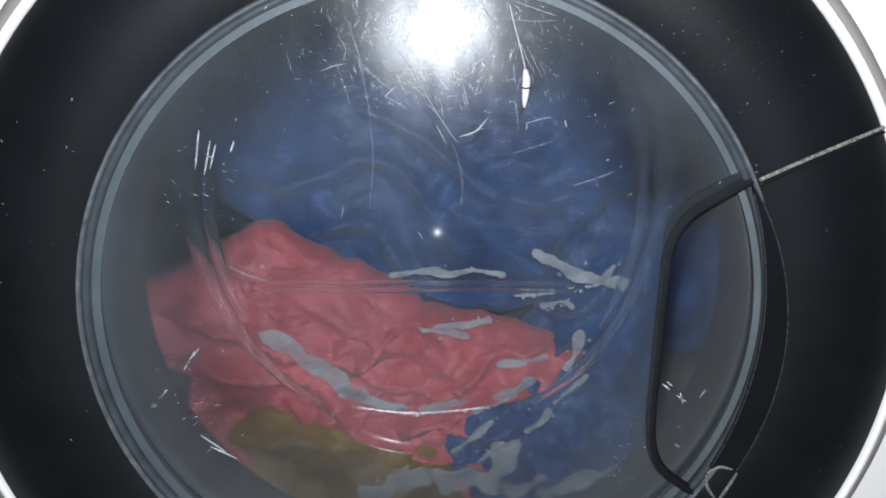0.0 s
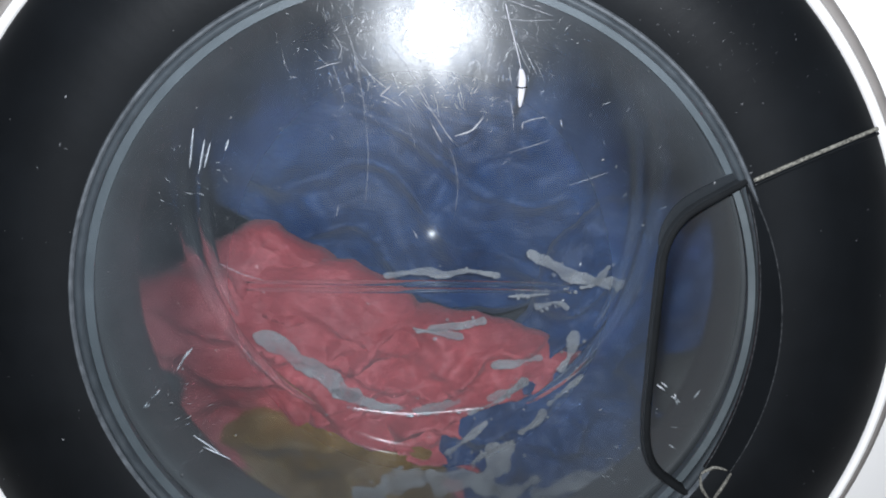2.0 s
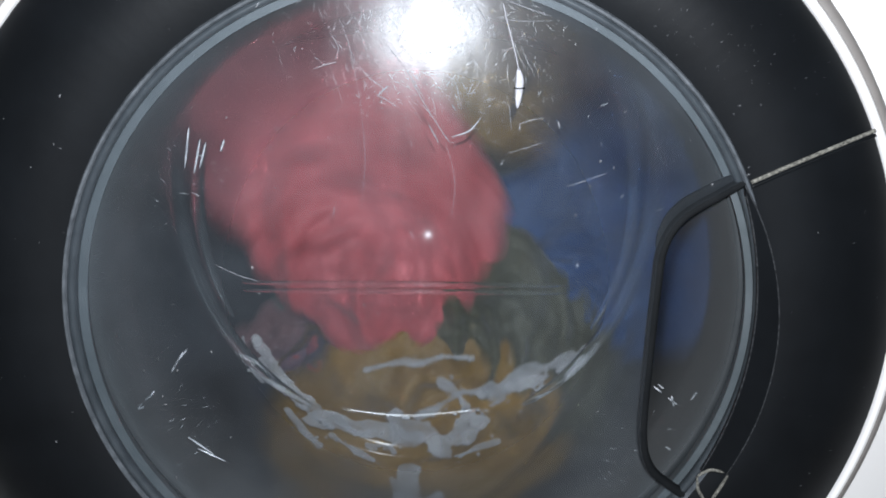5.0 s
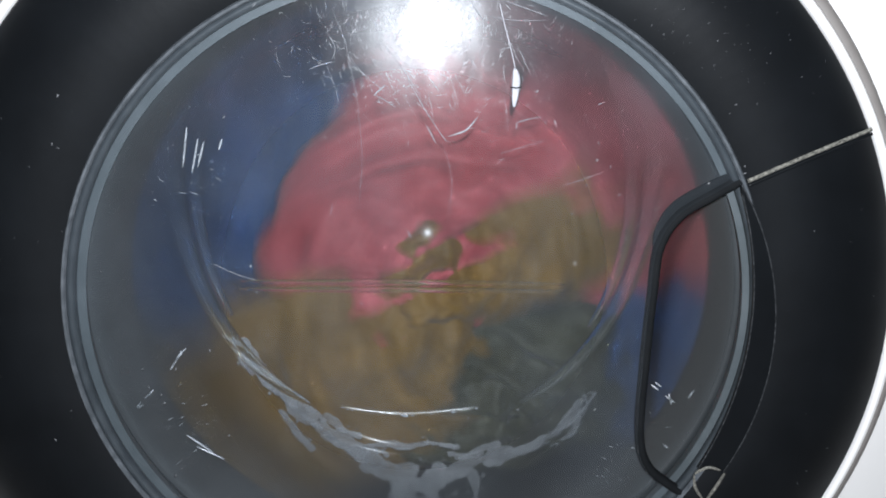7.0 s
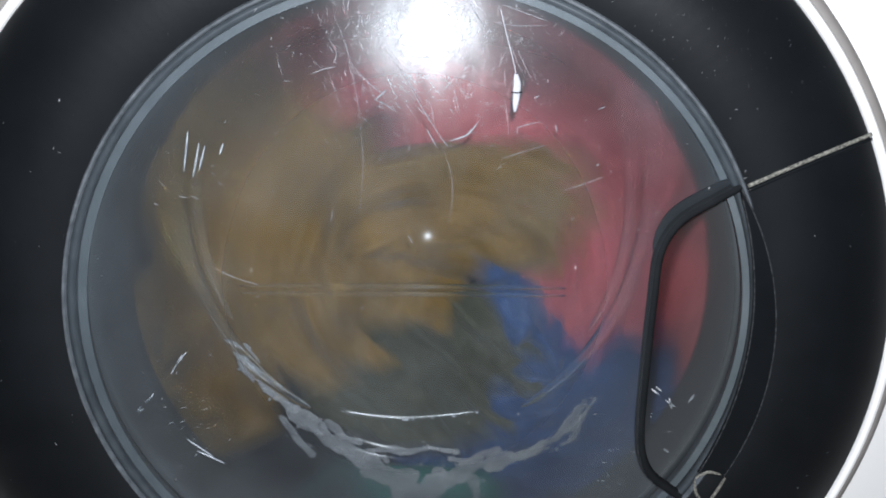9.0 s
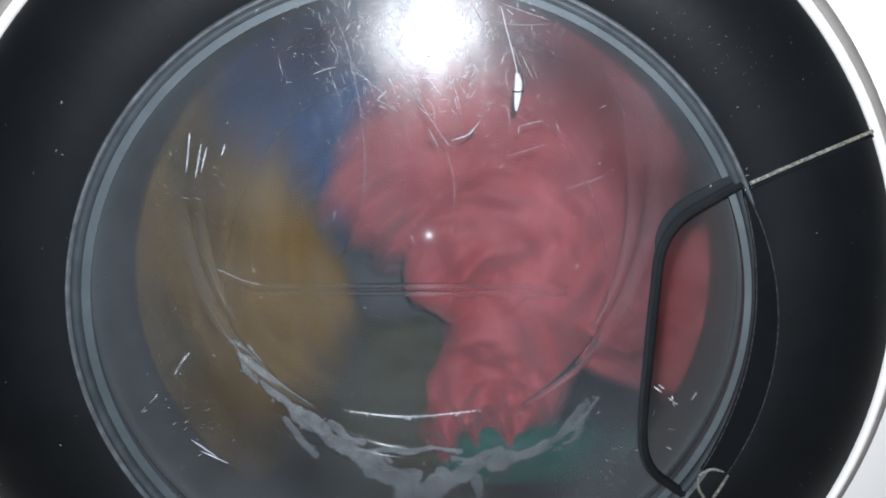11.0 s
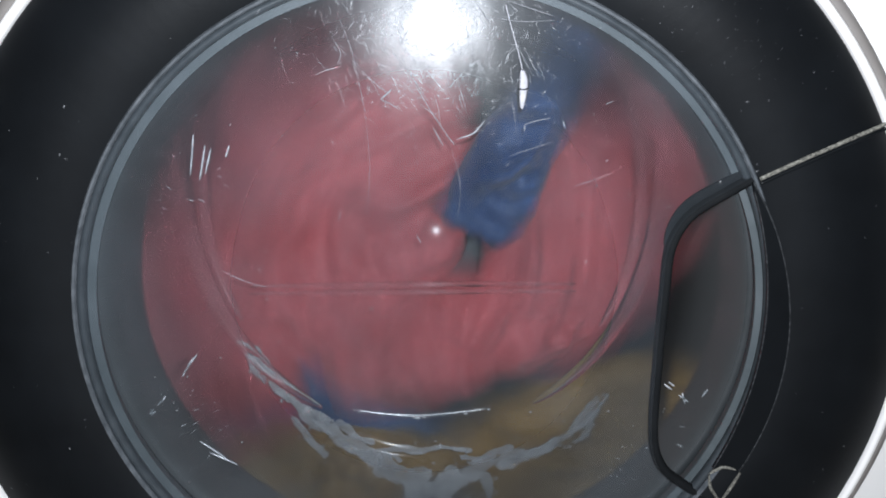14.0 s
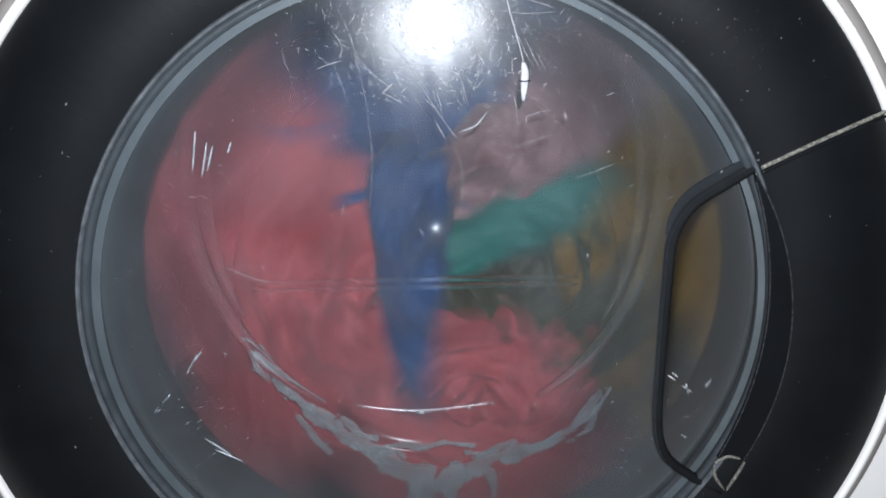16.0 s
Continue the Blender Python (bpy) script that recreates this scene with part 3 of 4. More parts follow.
FOAMS = [
    ([(-0.0173, 0.0277), (-0.0023, -0.0018), (0.0195, -0.0258)], 0.0036),
    ([(-0.0267, 0.0234), (-0.0003, -0.0013), (0.0269, -0.0222)], 0.0061),
    ([(-0.0233, 0.0108), (0.0005, -0.0095), (0.0229, -0.0012)], 0.0091),
    ([(-0.028, -0.016), (0.0001, 0.0024), (0.0278, 0.0136)], 0.0061),
    ([(-0.0354, -0.0242), (-0.0081, -0.0108), (0.0146, 0.0068), (0.0288, 0.0282)], 0.0042),
    ([(-0.0096, 0.0157), (0.0003, -0.0022), (0.0092, -0.0136)], 0.0027),
    ([(-0.0106, 0.0084), (0.0, -0.002), (0.0105, -0.0065)], 0.0024),
    ([(-0.0005, 0.0111), (0.0013, 0.0016), (-0.0009, -0.0128)], 0.0039),
    ([(-0.0360, -0.0014), (-0.0130, 0.0020), (0.0006, -0.0008), (0.0180, 0.0016), (0.0360, -0.0010)], 0.0024),
    ([(-0.0028, 0.0176), (0.0011, 0.0009), (0.0017, -0.0184)], 0.0085),
    ([(-0.0107, 0.001), (0.0013, -0.0018), (0.0093, 0.0008)], 0.0024),
    ([(-0.0099, 0.0019), (0.0021, 0.0018), (0.0079, -0.0037)], 0.0021),
    ([(-0.0059, 0.018), (-0.0008, -0.0027), (0.0066, -0.0154)], 0.0018),
    ([(-0.0126, -0.0095), (0.0028, -0.003), (0.0097, 0.0124)], 0.0018),
    ([(-0.0116, 0.0181), (-0.0015, -0.001), (0.013, -0.0172)], 0.0021),
    ([(-0.0128, 0.0112), (-0.0013, 0.0007), (0.0142, -0.0118)], 0.0024),
    ([(-0.0121, -0.0076), (-0.0006, -0.001), (0.0127, 0.0087)], 0.0024),
    ([(-0.0069, -0.0105), (0.0003, -0.0005), (0.0065, 0.0111)], 0.0018),
    ([(-0.0119, -0.0059), (-0.002, 0.0), (0.0139, 0.0058)], 0.0024),
    ([(-0.0112, 0.0099), (-0.0001, 0.0002), (0.0112, -0.0101)], 0.0018),
    ([(-0.0143, 0.0014), (-0.0021, -0.0025), (0.0163, 0.0012)], 0.0036),
]


def foam_patch(line, w, seed):
    """A lacy streak of soap foam: a thin crust with a ragged edge, holes and loose bubbles."""
    rnd = random.Random(seed)
    pts = smooth_line(line, 10)
    xy = np.array(pts)
    step = 0.0006
    lo, hi = xy.min(0) - w * 2.2, xy.max(0) + w * 2.2
    nx, nz = int((hi[0] - lo[0]) / step) + 1, int((hi[1] - lo[1]) / step) + 1
    bm = bmesh.new()

    def thick(x, z):
        d = float(np.sqrt(((xy - (x, z)) ** 2).sum(1)).min())
        a = noise.noise(Vector((x * 70, z * 70, seed * 2.3)))
        b = noise.noise(Vector((x * 210, z * 210, seed * 2.3 + 5)))
        return w * (1.0 + 1.1 * a + 0.30 * b) - d

    f = [[thick(lo[0] + i * step, lo[1] + k * step) for k in range(nz)] for i in range(nx)]
    front, back = {}, {}

    def corner(i, k):
        if (i, k) not in front:
            x, z, h = lo[0] + i * step, lo[1] + k * step, 0.0003
            front[i, k] = bm.verts.new((x, -h - 0.0001, z))
            back[i, k] = bm.verts.new((x, h * 0.5 + 0.0001, z))

    for i in range(nx - 1):
        for k in range(nz - 1):
            q = ((i, k), (i + 1, k), (i + 1, k + 1), (i, k + 1))
            if sum(f[a][b] for a, b in q) > 0:
                for c in q:
                    corner(*c)
                bm.faces.new([front[c] for c in q])
                bm.faces.new([back[c] for c in q[::-1]])
    rim = [e for e in bm.edges if len(e.link_faces) == 1]
    other = {front[c]: back[c] for c in front}
    for e in rim:
        a, b = e.verts
        if a in other and b in other:
            bm.faces.new((a, b, other[b], other[a]))
    for _ in range(3):
        bmesh.ops.smooth_vert(bm, verts=bm.verts, factor=0.5, use_axis_x=True, use_axis_z=True)
    for _ in range(9):
        p = pts[rnd.randrange(len(pts))]
        s = rnd.uniform(0.0005, 0.0014)
        m = Matrix.Translation((p[0] + rnd.gauss(0, w * 1.3), 0, p[1] + rnd.gauss(0, w * 1.3))) @ Matrix.Diagonal((s, s * 0.5, s * rnd.uniform(0.6, 1.4), 1))
        bmesh.ops.create_icosphere(bm, subdivisions=2, radius=1.0, matrix=m)
    return tagged(link_mesh("soap_foam", bm, FOAM), "streak of grey-white soap foam on the inside of the glass", "foam", "soap foam")


foams = [foam_patch(line, w, i + 1) for i, (line, w) in enumerate(FOAMS)]

MARKS = [
    ("drip_tail", [(0.0355, 0.5938), (0.0382, 0.5841), (0.0415, 0.5734), (0.0433, 0.5662)], 0.00028),
    ("drip", [(0.043, 0.567), (0.0439, 0.5626), (0.0438, 0.5577), (0.0433, 0.5500)], 0.00205),
    ("scratch", [(-0.019, 0.555), (-0.0142, 0.5592)], 0.00039),
    ("scratch", [(-0.0198, 0.5553), (-0.0153, 0.5533), (-0.0108, 0.5503)], 0.00019),
    ("scratch", [(-0.0046, 0.5626), (0.0033, 0.5491), (0.0125, 0.5352)], 0.00019),
    ("scratch", [(0.0038, 0.5423), (0.0084, 0.5339)], 0.00025),
    ("scratch", [(0.0097, 0.539), (0.0135, 0.5344)], 0.00025),
    ("scratch", [(0.011, 0.5352), (0.0149, 0.5222), (0.0158, 0.5116), (0.0143, 0.4986)], 0.00009),
    ("smear", [(0.014, 0.5369), (0.0207, 0.539), (0.0237, 0.5413), (0.0272, 0.5458)], 0.00046),
    ("scratch", [(0.0443, 0.543), (0.0504, 0.5448), (0.0562, 0.5458)], 0.00019),
    ("scratch", [(0.0448, 0.5432), (0.0447, 0.54)], 0.00021),
    ("scratch", [(0.0381, 0.5292), (0.0483, 0.5323), (0.0577, 0.5353)], 0.00011),
    ("smear", [(0.0674, 0.5144), (0.0764, 0.5173), (0.0856, 0.5207)], 0.00011),
    ("smear", [(-0.0265, 0.5491), (-0.0251, 0.5275), (-0.0274, 0.5031)], 0.00008),
    ("scratch", [(-0.0364, 0.591), (-0.0311, 0.577), (-0.0279, 0.5602), (-0.0258, 0.5466)], 0.00011),
    ("scratch", [(-0.0966, 0.4762), (-0.0863, 0.471), (-0.077, 0.4681)], 0.00011),
    ("scratch", [(0.0224, 0.5956), (0.0254, 0.591), (0.0284, 0.5869)], 0.00025),
    ("scratch", [(0.0357, 0.5956), (0.046, 0.5922), (0.0567, 0.5887)], 0.00019),
    ("scratch", [(-0.0474, 0.5658), (-0.0413, 0.568), (-0.0358, 0.5692)], 0.00021),
    ("scratch", [(-0.0392, 0.5817), (-0.0356, 0.5751), (-0.0373, 0.5699)], 0.00016),
    ("scratch", [(-0.0288, 0.5699), (-0.0221, 0.5626), (-0.0142, 0.5565)], 0.00014),
    ("scratch", [(-0.0139, 0.5758), (-0.0054, 0.565), (0.0021, 0.5533)], 0.00018),
    ("scratch", [(0.0303, 0.5887), (0.0426, 0.5869), (0.0572, 0.5873)], 0.00014),
    ("scratch", [(-0.0101, 0.5782), (-0.0051, 0.5852)], 0.00019),
    # next bead is pale to stand in for the torch's reflection in the bowl
    ("smear", [(-0.0049, 0.4927), (-0.0028, 0.4888)], 0.00021),
    ("scratch", [(-0.0394, 0.5051), (-0.0407, 0.4996)], 0.00014),
    ("scratch", [(0.0619, 0.5445), (0.0628, 0.5412)], 0.00028),
]


def marks():
    """Scratches, smears, one painted glint and a dried drip on the clear cover, and dust on the whole door."""
    for name, pts, w in MARKS:
        line = smooth_line(pts, 6)
        drip = name.startswith("drip")
        part(name, bead(line, w, 0.0003, 0.0003, not drip or name == "drip", sides=6), DRIP if drip else SCRATCH, door_cover, "dried white drip" if drip else "pale scratch, smear or painted glint")
    crack = [np.array((0.0414, 0.5588)), np.array((0.0438, 0.5584)), np.array((0.0462, 0.5588))]
    part("drip_crack", bead(crack, 0.00030, -0.0001, 0.0003, sides=6), DULL, door_cover, "dark crack across the dried drip")
    # scratches thicken round the glare; their glint is put into the pale colour
    rnd = random.Random(5)
    bm = bmesh.new()
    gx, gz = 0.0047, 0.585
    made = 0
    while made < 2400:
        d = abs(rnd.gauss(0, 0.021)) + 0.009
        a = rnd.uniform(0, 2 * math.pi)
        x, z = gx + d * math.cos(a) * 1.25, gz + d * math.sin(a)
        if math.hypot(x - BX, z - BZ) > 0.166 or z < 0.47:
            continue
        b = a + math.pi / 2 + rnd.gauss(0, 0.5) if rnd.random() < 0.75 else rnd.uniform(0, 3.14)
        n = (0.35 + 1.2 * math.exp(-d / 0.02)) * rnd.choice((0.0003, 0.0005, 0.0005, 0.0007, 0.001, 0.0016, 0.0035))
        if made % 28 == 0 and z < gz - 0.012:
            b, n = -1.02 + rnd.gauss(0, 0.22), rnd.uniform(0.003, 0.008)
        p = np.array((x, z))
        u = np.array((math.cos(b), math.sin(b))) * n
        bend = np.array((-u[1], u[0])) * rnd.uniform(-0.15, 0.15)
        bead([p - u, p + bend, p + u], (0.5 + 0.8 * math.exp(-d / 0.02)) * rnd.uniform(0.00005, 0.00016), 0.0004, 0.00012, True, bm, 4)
        made += 1
    tagged(part("scuffing", bm, GLARE, door_cover, "fine hairline scratches, pale for their glint round the glare"), kind="stuff")
    bm = bmesh.new()
    for _ in range(260):
        r = 0.232 * math.sqrt(rnd.random())
        a = rnd.uniform(0, 2 * math.pi)
        p = np.array((r * math.cos(a), Z0 + r * math.sin(a)))
        if p[0] > 0.112 and abs(p[1] - Z0) < 0.085 and math.hypot(p[0] - BX, p[1] - BZ) < 0.172:
            continue
        b, s = rnd.uniform(0, 3.14), rnd.choice((0.0002, 0.0003, 0.0004, 0.0007))
        u = np.array((math.cos(b), math.sin(b))) * s
        bead([p - u, p, p + u], s * rnd.uniform(0.4, 0.9), 0.0001, 0.0003, True, bm, 4)
    for _ in range(110):
        p = np.array((rnd.gauss(0.122, 0.022), rnd.gauss(0.578, 0.016)))
        if math.hypot(p[0] - BX, p[1] - BZ) < 0.173 or math.hypot(p[0], p[1] - Z0) > 0.232:
            continue
        s = rnd.choice((0.0001, 0.00015, 0.0002, 0.0003))
        bead([p - s, p, p + s], s * rnd.uniform(0.5, 1.0), 0.0001, 0.0002, True, bm, 4)
    tagged(part("dust", bm, DUSTSPECK, face, "specks of pale dust"), kind="stuff")


marks()


# ---- what moves ----
# passing places between the steady keys: seconds, distance from the axis, angle round it, depth
PASSING = {
    "redA": [(6.7, 0.190, 325, 0.190), (8.7, 0.220, 320, 0.190), (11.7, 0.170, 322, 0.182), (12.3, 0.060, 265, 0.170), (12.7, 0.180, 325, 0.185), (13.7, 0.190, 0, 0.185), (14.7, 0.090, 32, 0.170), (15.3, 0.195, 312, 0.182), (7.7, 0.190, 312, 0.185), (13.3, 0.060, 290, 0.170), (15.7, 0.050, 60, 0.168)],
    "redB": [(11.7, 0.200, 318, 0.185), (12.7, 0.205, 330, 0.185), (13.7, 0.205, 335, 0.185), (14.7, 0.190, 340, 0.182), (15.3, 0.205, 300, 0.185), (13.9, 0.060, 20, 0.180), (15.7, 0.150, 330, 0.176)],
    "redC": [(11.7, 0.220, 335, 0.195), (12.7, 0.212, 335, 0.190), (13.7, 0.225, 300, 0.200)],
    "redD": [(6.7, 0.230, 320, 0.250), (11.7, 0.215, 300, 0.190), (14.7, 0.220, 355, 0.200)],
    "blueA": [(6.7, 0.205, 265, 0.190), (8.7, 0.180, 265, 0.180), (11.7, 0.190, 150, 0.270), (12.3, 0.120, 140, 0.190), (12.7, 0.190, 175, 0.270), (13.7, 0.200, 165, 0.260), (15.3, 0.165, 170, 0.185), (7.7, 0.175, 255, 0.182), (13.3, 0.140, 142, 0.190)],
    "blueD": [(6.7, 0.215, 255, 0.200), (12.3, 0.170, 160, 0.210), (12.7, 0.210, 190, 0.270), (13.7, 0.220, 185, 0.270), (15.3, 0.205, 190, 0.205)],
    "mustA": [(6.7, 0.060, 55, 0.180), (8.7, 0.165, 20, 0.195), (11.7, 0.085, 40, 0.176), (12.3, 0.205, 330, 0.190), (12.7, 0.030, 110, 0.166), (13.7, 0.035, 130, 0.168), (14.7, 0.105, 195, 0.180), (15.3, 0.050, 45, 0.174), (7.7, 0.180, 12, 0.190), (13.3, 0.195, 350, 0.190), (15.7, 0.205, 235, 0.185)],
    "mustB": [(6.7, 0.140, 340, 0.190), (12.7, 0.130, 215, 0.178), (13.7, 0.110, 230, 0.178), (14.7, 0.170, 240, 0.182), (15.7, 0.215, 265, 0.188)],
    "olive": [(6.7, 0.055, 330, 0.172), (8.7, 0.100, 0, 0.185), (11.7, 0.065, 165, 0.176), (12.7, 0.150, 225, 0.180), (7.7, 0.105, 20, 0.174)],
    "teal": [(6.7, 0.095, 195, 0.156), (8.7, 0.085, 40, 0.160), (11.7, 0.220, 265, 0.170), (12.3, 0.130, 45, 0.165), (12.7, 0.225, 262, 0.170), (13.7, 0.215, 290, 0.165), (14.7, 0.175, 312, 0.165), (15.3, 0.150, 250, 0.156), (13.3, 0.090, 55, 0.160), (14.3, 0.060, 225, 0.152), (15.7, 0.190, 330, 0.170)],
    "pale": [(6.7, 0.110, 140, 0.300), (8.7, 0.050, 105, 0.165), (11.7, 0.110, 190, 0.300), (12.7, 0.130, 190, 0.300), (7.7, 0.045, 110, 0.163), (14.3, 0.100, 150, 0.165)],
    "coral": [(6.7, 0.190, 270, 0.300), (8.7, 0.200, 215, 0.158), (13.7, 0.160, 200, 0.300), (14.7, 0.150, 200, 0.300), (7.7, 0.190, 200, 0.160)],
}
TURN_RATES = ((3.05, 0.0), (3.72, 190.0), (4.2, 400.0), (8.55, 336.0), (16.1, 389.0))


def swept_angle(t0, t1):
    """How far the drum turns from t0 to t1, in degrees."""
    total, before = 0.0, 0.0
    for upto, rate in TURN_RATES:
        total += rate * max(0.0, min(t1, upto) - max(t0, before))
        before = upto
    return total


def carried_on(keys):
    """Each angle goes on from the last by about as much as the drum turns."""
    out = [keys[0]]
    for k in keys[1:]:
        want = out[-1][2] + swept_angle(out[-1][0], k[0])
        out.append((k[0], k[1], k[2] + 360 * round((want - k[2]) / 360), k[3], k[4]))
    return out


def tumble(name, keys):
    """keys: seconds, distance from the drum's axis, angle round it, depth, own turn. Both angles run on steadily from key to key."""
    ts, own = [k[0] for k in keys], [k[4] for k in keys]
    full = {k[0]: k for k in keys}
    for t, r, a, y in PASSING.get(name, ()):
        full[t] = (t, r, a, y, float(np.interp(t, ts, own)))
    # the load comes round alike at every turn of the drum
    for sources, period, counts, lo, hi in (((6.3, 6.5, 6.7, 7.0), 1.075, (1, 2), 4.3, 6.15), ((11.5, 11.7, 12.0, 12.3), 0.927, (1, 2), 9.35, 11.15)):
        for n in counts:
            for src in sources:
                t = round(src - n * period, 3)
                if lo < t < hi and src in full:
                    full[t] = (t, full[src][1], full[src][2], full[src][3], float(np.interp(t, ts, own)))
    course = carried_on([full[t] for t in sorted(full)])
    ts = [k[0] for k in course]
    rows = []
    for t in sorted({0.0} | {round(0.1 * i, 1) for i in range(30, 161)}):
        r, a, y, turn = (float(np.interp(t, ts, [k[c] for k in course])) for c in (1, 2, 3, 4))
        a = math.radians(a)
        rows.append((t, pose(r * math.cos(a), y, BZ + r * math.sin(a), 0, -turn, 0)))
    walk(laundry[name], rows)


def drift(thing, first, last, swept=None):
    """Foam rests on the still laundry, is swept over the glass as the drum starts, and settles low in the bowl."""
    x0, z0, turn = first
    x1, z1 = last
    rows = [(0.0, pose(x0, 0.112, z0, 0, -turn, 0)), (3.05, pose(x0, 0.112, z0, 0, -turn, 0))]
    stages = ((3.5, 0.72, 0.004), (4.0, 0.85, 0.012), (4.6, 0.92, 0.004), (6.3, 1.0, 0.003), (9.0, 1.0, 0.001), (12.0, 1.0, 0.0), (16.0, 1.0, -0.001))
    for t, k, lift in stages:
        if swept and t == 4.0:
            rows.append((3.9, pose(swept[0], 0.112, swept[1], 0, -swept[2], 0)))
            rows.append((4.2, pose(swept[0] - 0.004, 0.112, swept[1] - 0.012, 0, -swept[2], 0)))
        elif not (swept and t == 4.6):
            rows.append((t, pose(x0 + (x1 - x0) * k, 0.112, z0 + (z1 - z0) * k + lift, 0, -turn * (1 - k), 0)))
    walk(thing, rows)


def motions():
    turns = [(0.0, 0.0), (3.05, 0.0), (3.3, 36.0), (3.72, 108.0), (4.2, 342.0), (6.37, 1188.0), (7.48, 1548.0), (8.55, 1908.0), (11.33, 2988.0), (12.27, 3348.0), (13.2, 3708.0), (14.12, 4068.0), (15.04, 4428.0), (16.0, 4800.0)]
    rows = []
    for i in [0] + list(range(30, 161)):
        a = float(np.interp(i * 0.1, [k[0] for k in turns], [k[1] for k in turns]))
        rows.append((i * 0.1, pose(BX, 0, BZ, 0, -a, 0)))
    walk(drum_part, rows)
    tumble("redA", [(0, 0.158, -134, 0.168, -6), (3.05, 0.158, -134, 0.168, -6), (3.5, 0.136, -72, 0.168, 60), (4, 0.271, -15, 0.210, 268), (4.2, 0.070, 111, 0.190, 370), (6.3, 0.121, 944, 0.175, 1110), (6.5, 0.196, 1003, 0.185, 1090), (7, 0.012, 1175, 0.185, 1302), (7.5, 0.095, 1333, 0.170, 1435), (8, 0.084, 1501, 0.190, 1620), (8.5, 0.093, 1624, 0.175, 1775), (9, 0.125, 1838, 0.190, 1940), (9.2, 0.030, 1969, 0.175, 2025), (11.3, 0.057, 2725, 0.175, 2895), (11.5, 0.149, 2796, 0.175, 3060), (12, 0.067, 2930, 0.175, 3240), (12.5, 0.126, 3176, 0.166, 3440), (13, 0.062, 3290, 0.175, 3605), (13.5, 0.184, 3547, 0.180, 3815), (14, 0.076, 3773, 0.180, 4000), (14.5, 0.190, 3925, 0.185, 4200), (15, 0.085, 4120, 0.185, 4350), (15.5, 0.136, 4330, 0.190, 4560), (16, 0.114, 4502, 0.180, 4795)])
    tumble("redB", [(0, 0.106, -93, 0.166, 3), (3.05, 0.106, -93, 0.166, 3), (3.5, 0.215, -88, 0.173, 15), (4, 0.090, 262, 0.204, 200), (4.2, 0.151, 191, 0.191, 250), (6.3, 0.214, 972, 0.181, 1080), (6.5, 0.247, 1027, 0.186, 1105), (7, 0.122, 1117, 0.186, 1230), (7.5, 0.206, 1304, 0.176, 1390), (8, 0.176, 1440, 0.196, 1525), (8.5, 0.076, 1703, 0.166, 1610), (9, 0.190, 1789, 0.191, 1885), (9.2, 0.100, 1816, 0.171, 1920), (11.3, 0.100, 2799, 0.166, 2700), (11.5, 0.124, 2840, 0.176, 2730), (12, 0.092, 3180, 0.166, 2885), (12.5, 0.211, 3499, 0.178, 3065), (13, 0.087, 3545, 0.166, 3240), (13.5, 0.215, 3891, 0.176, 3435), (14, 0.078, 4235, 0.171, 3605), (14.5, 0.223, 4257, 0.181, 3800), (15, 0.105, 4584, 0.178, 3965), (15.5, 0.198, 4653, 0.186, 4225), (16, 0.108, 4966, 0.176, 4505)])
    tumble("redC", [(0, 0.127, -142, 0.181, -33), (3.05, 0.127, -142, 0.181, -33), (3.5, 0.063, -37, 0.186, 75), (4, 0.236, 268, 0.330, 249), (4.2, 0.197, 317, 0.186, 430), (6.3, 0.212, 1303, 0.181, 1210), (6.5, 0.241, 1361, 0.330, 1279), (7, 0.188, 1439, 0.206, 1528), (7.5, 0.212, 1699, 0.181, 1615), (8, 0.167, 1757, 0.176, 1860), (8.5, 0.210, 2031, 0.176, 1945), (9, 0.131, 2154, 0.181, 2220), (9.2, 0.159, 2366, 0.176, 2210), (11.3, 0.177, 3078, 0.176, 2960), (11.5, 0.221, 3132, 0.176, 3060), (12, 0.187, 3221, 0.181, 3310), (12.5, 0.206, 3554, 0.181, 3475), (13, 0.083, 3776, 0.173, 3680), (13.5, 0.208, 3942, 0.191, 3865), (14, 0.191, 4166, 0.178, 4075), (14.5, 0.136, 4315, 0.186, 4350), (15, 0.188, 4538, 0.181, 4630), (15.5, 0.021, 4639, 0.330, 4826), (16, 0.208, 4900, 0.181, 4995)])
    tumble("redD", [(0, 0.163, -97, 0.173, -15), (3.05, 0.163, -97, 0.173, -15), (3.5, 0.281, -56, 0.330, 55), (4, 0.236, 268, 0.330, 229), (4.2, 0.221, 244, 0.330, 327), (6.3, 0.219, 994, 0.186, 1080), (6.5, 0.241, 1001, 0.330, 1149), (7, 0.194, 1327, 0.330, 1312), (7.5, 0.236, 1373, 0.191, 1450), (8, 0.165, 1463, 0.191, 1570), (8.5, 0.201, 1721, 0.178, 1805), (9, 0.157, 1944, 0.216, 2010), (9.2, 0.076, 1878, 0.181, 2160), (11.3, 0.206, 2782, 0.181, 3060), (11.5, 0.213, 2828, 0.181, 3110), (12, 0.040, 2995, 0.171, 3310), (12.5, 0.179, 3169, 0.330, 3502), (13, 0.123, 3230, 0.176, 3670), (13.5, 0.055, 3590, 0.330, 3865), (14, 0.116, 3958, 0.176, 4020), (14.5, 0.223, 4300, 0.196, 4225), (15, 0.108, 4642, 0.176, 4360), (15.5, 0.021, 4999, 0.330, 4556), (16, 0.190, 5317, 0.181, 4672)])
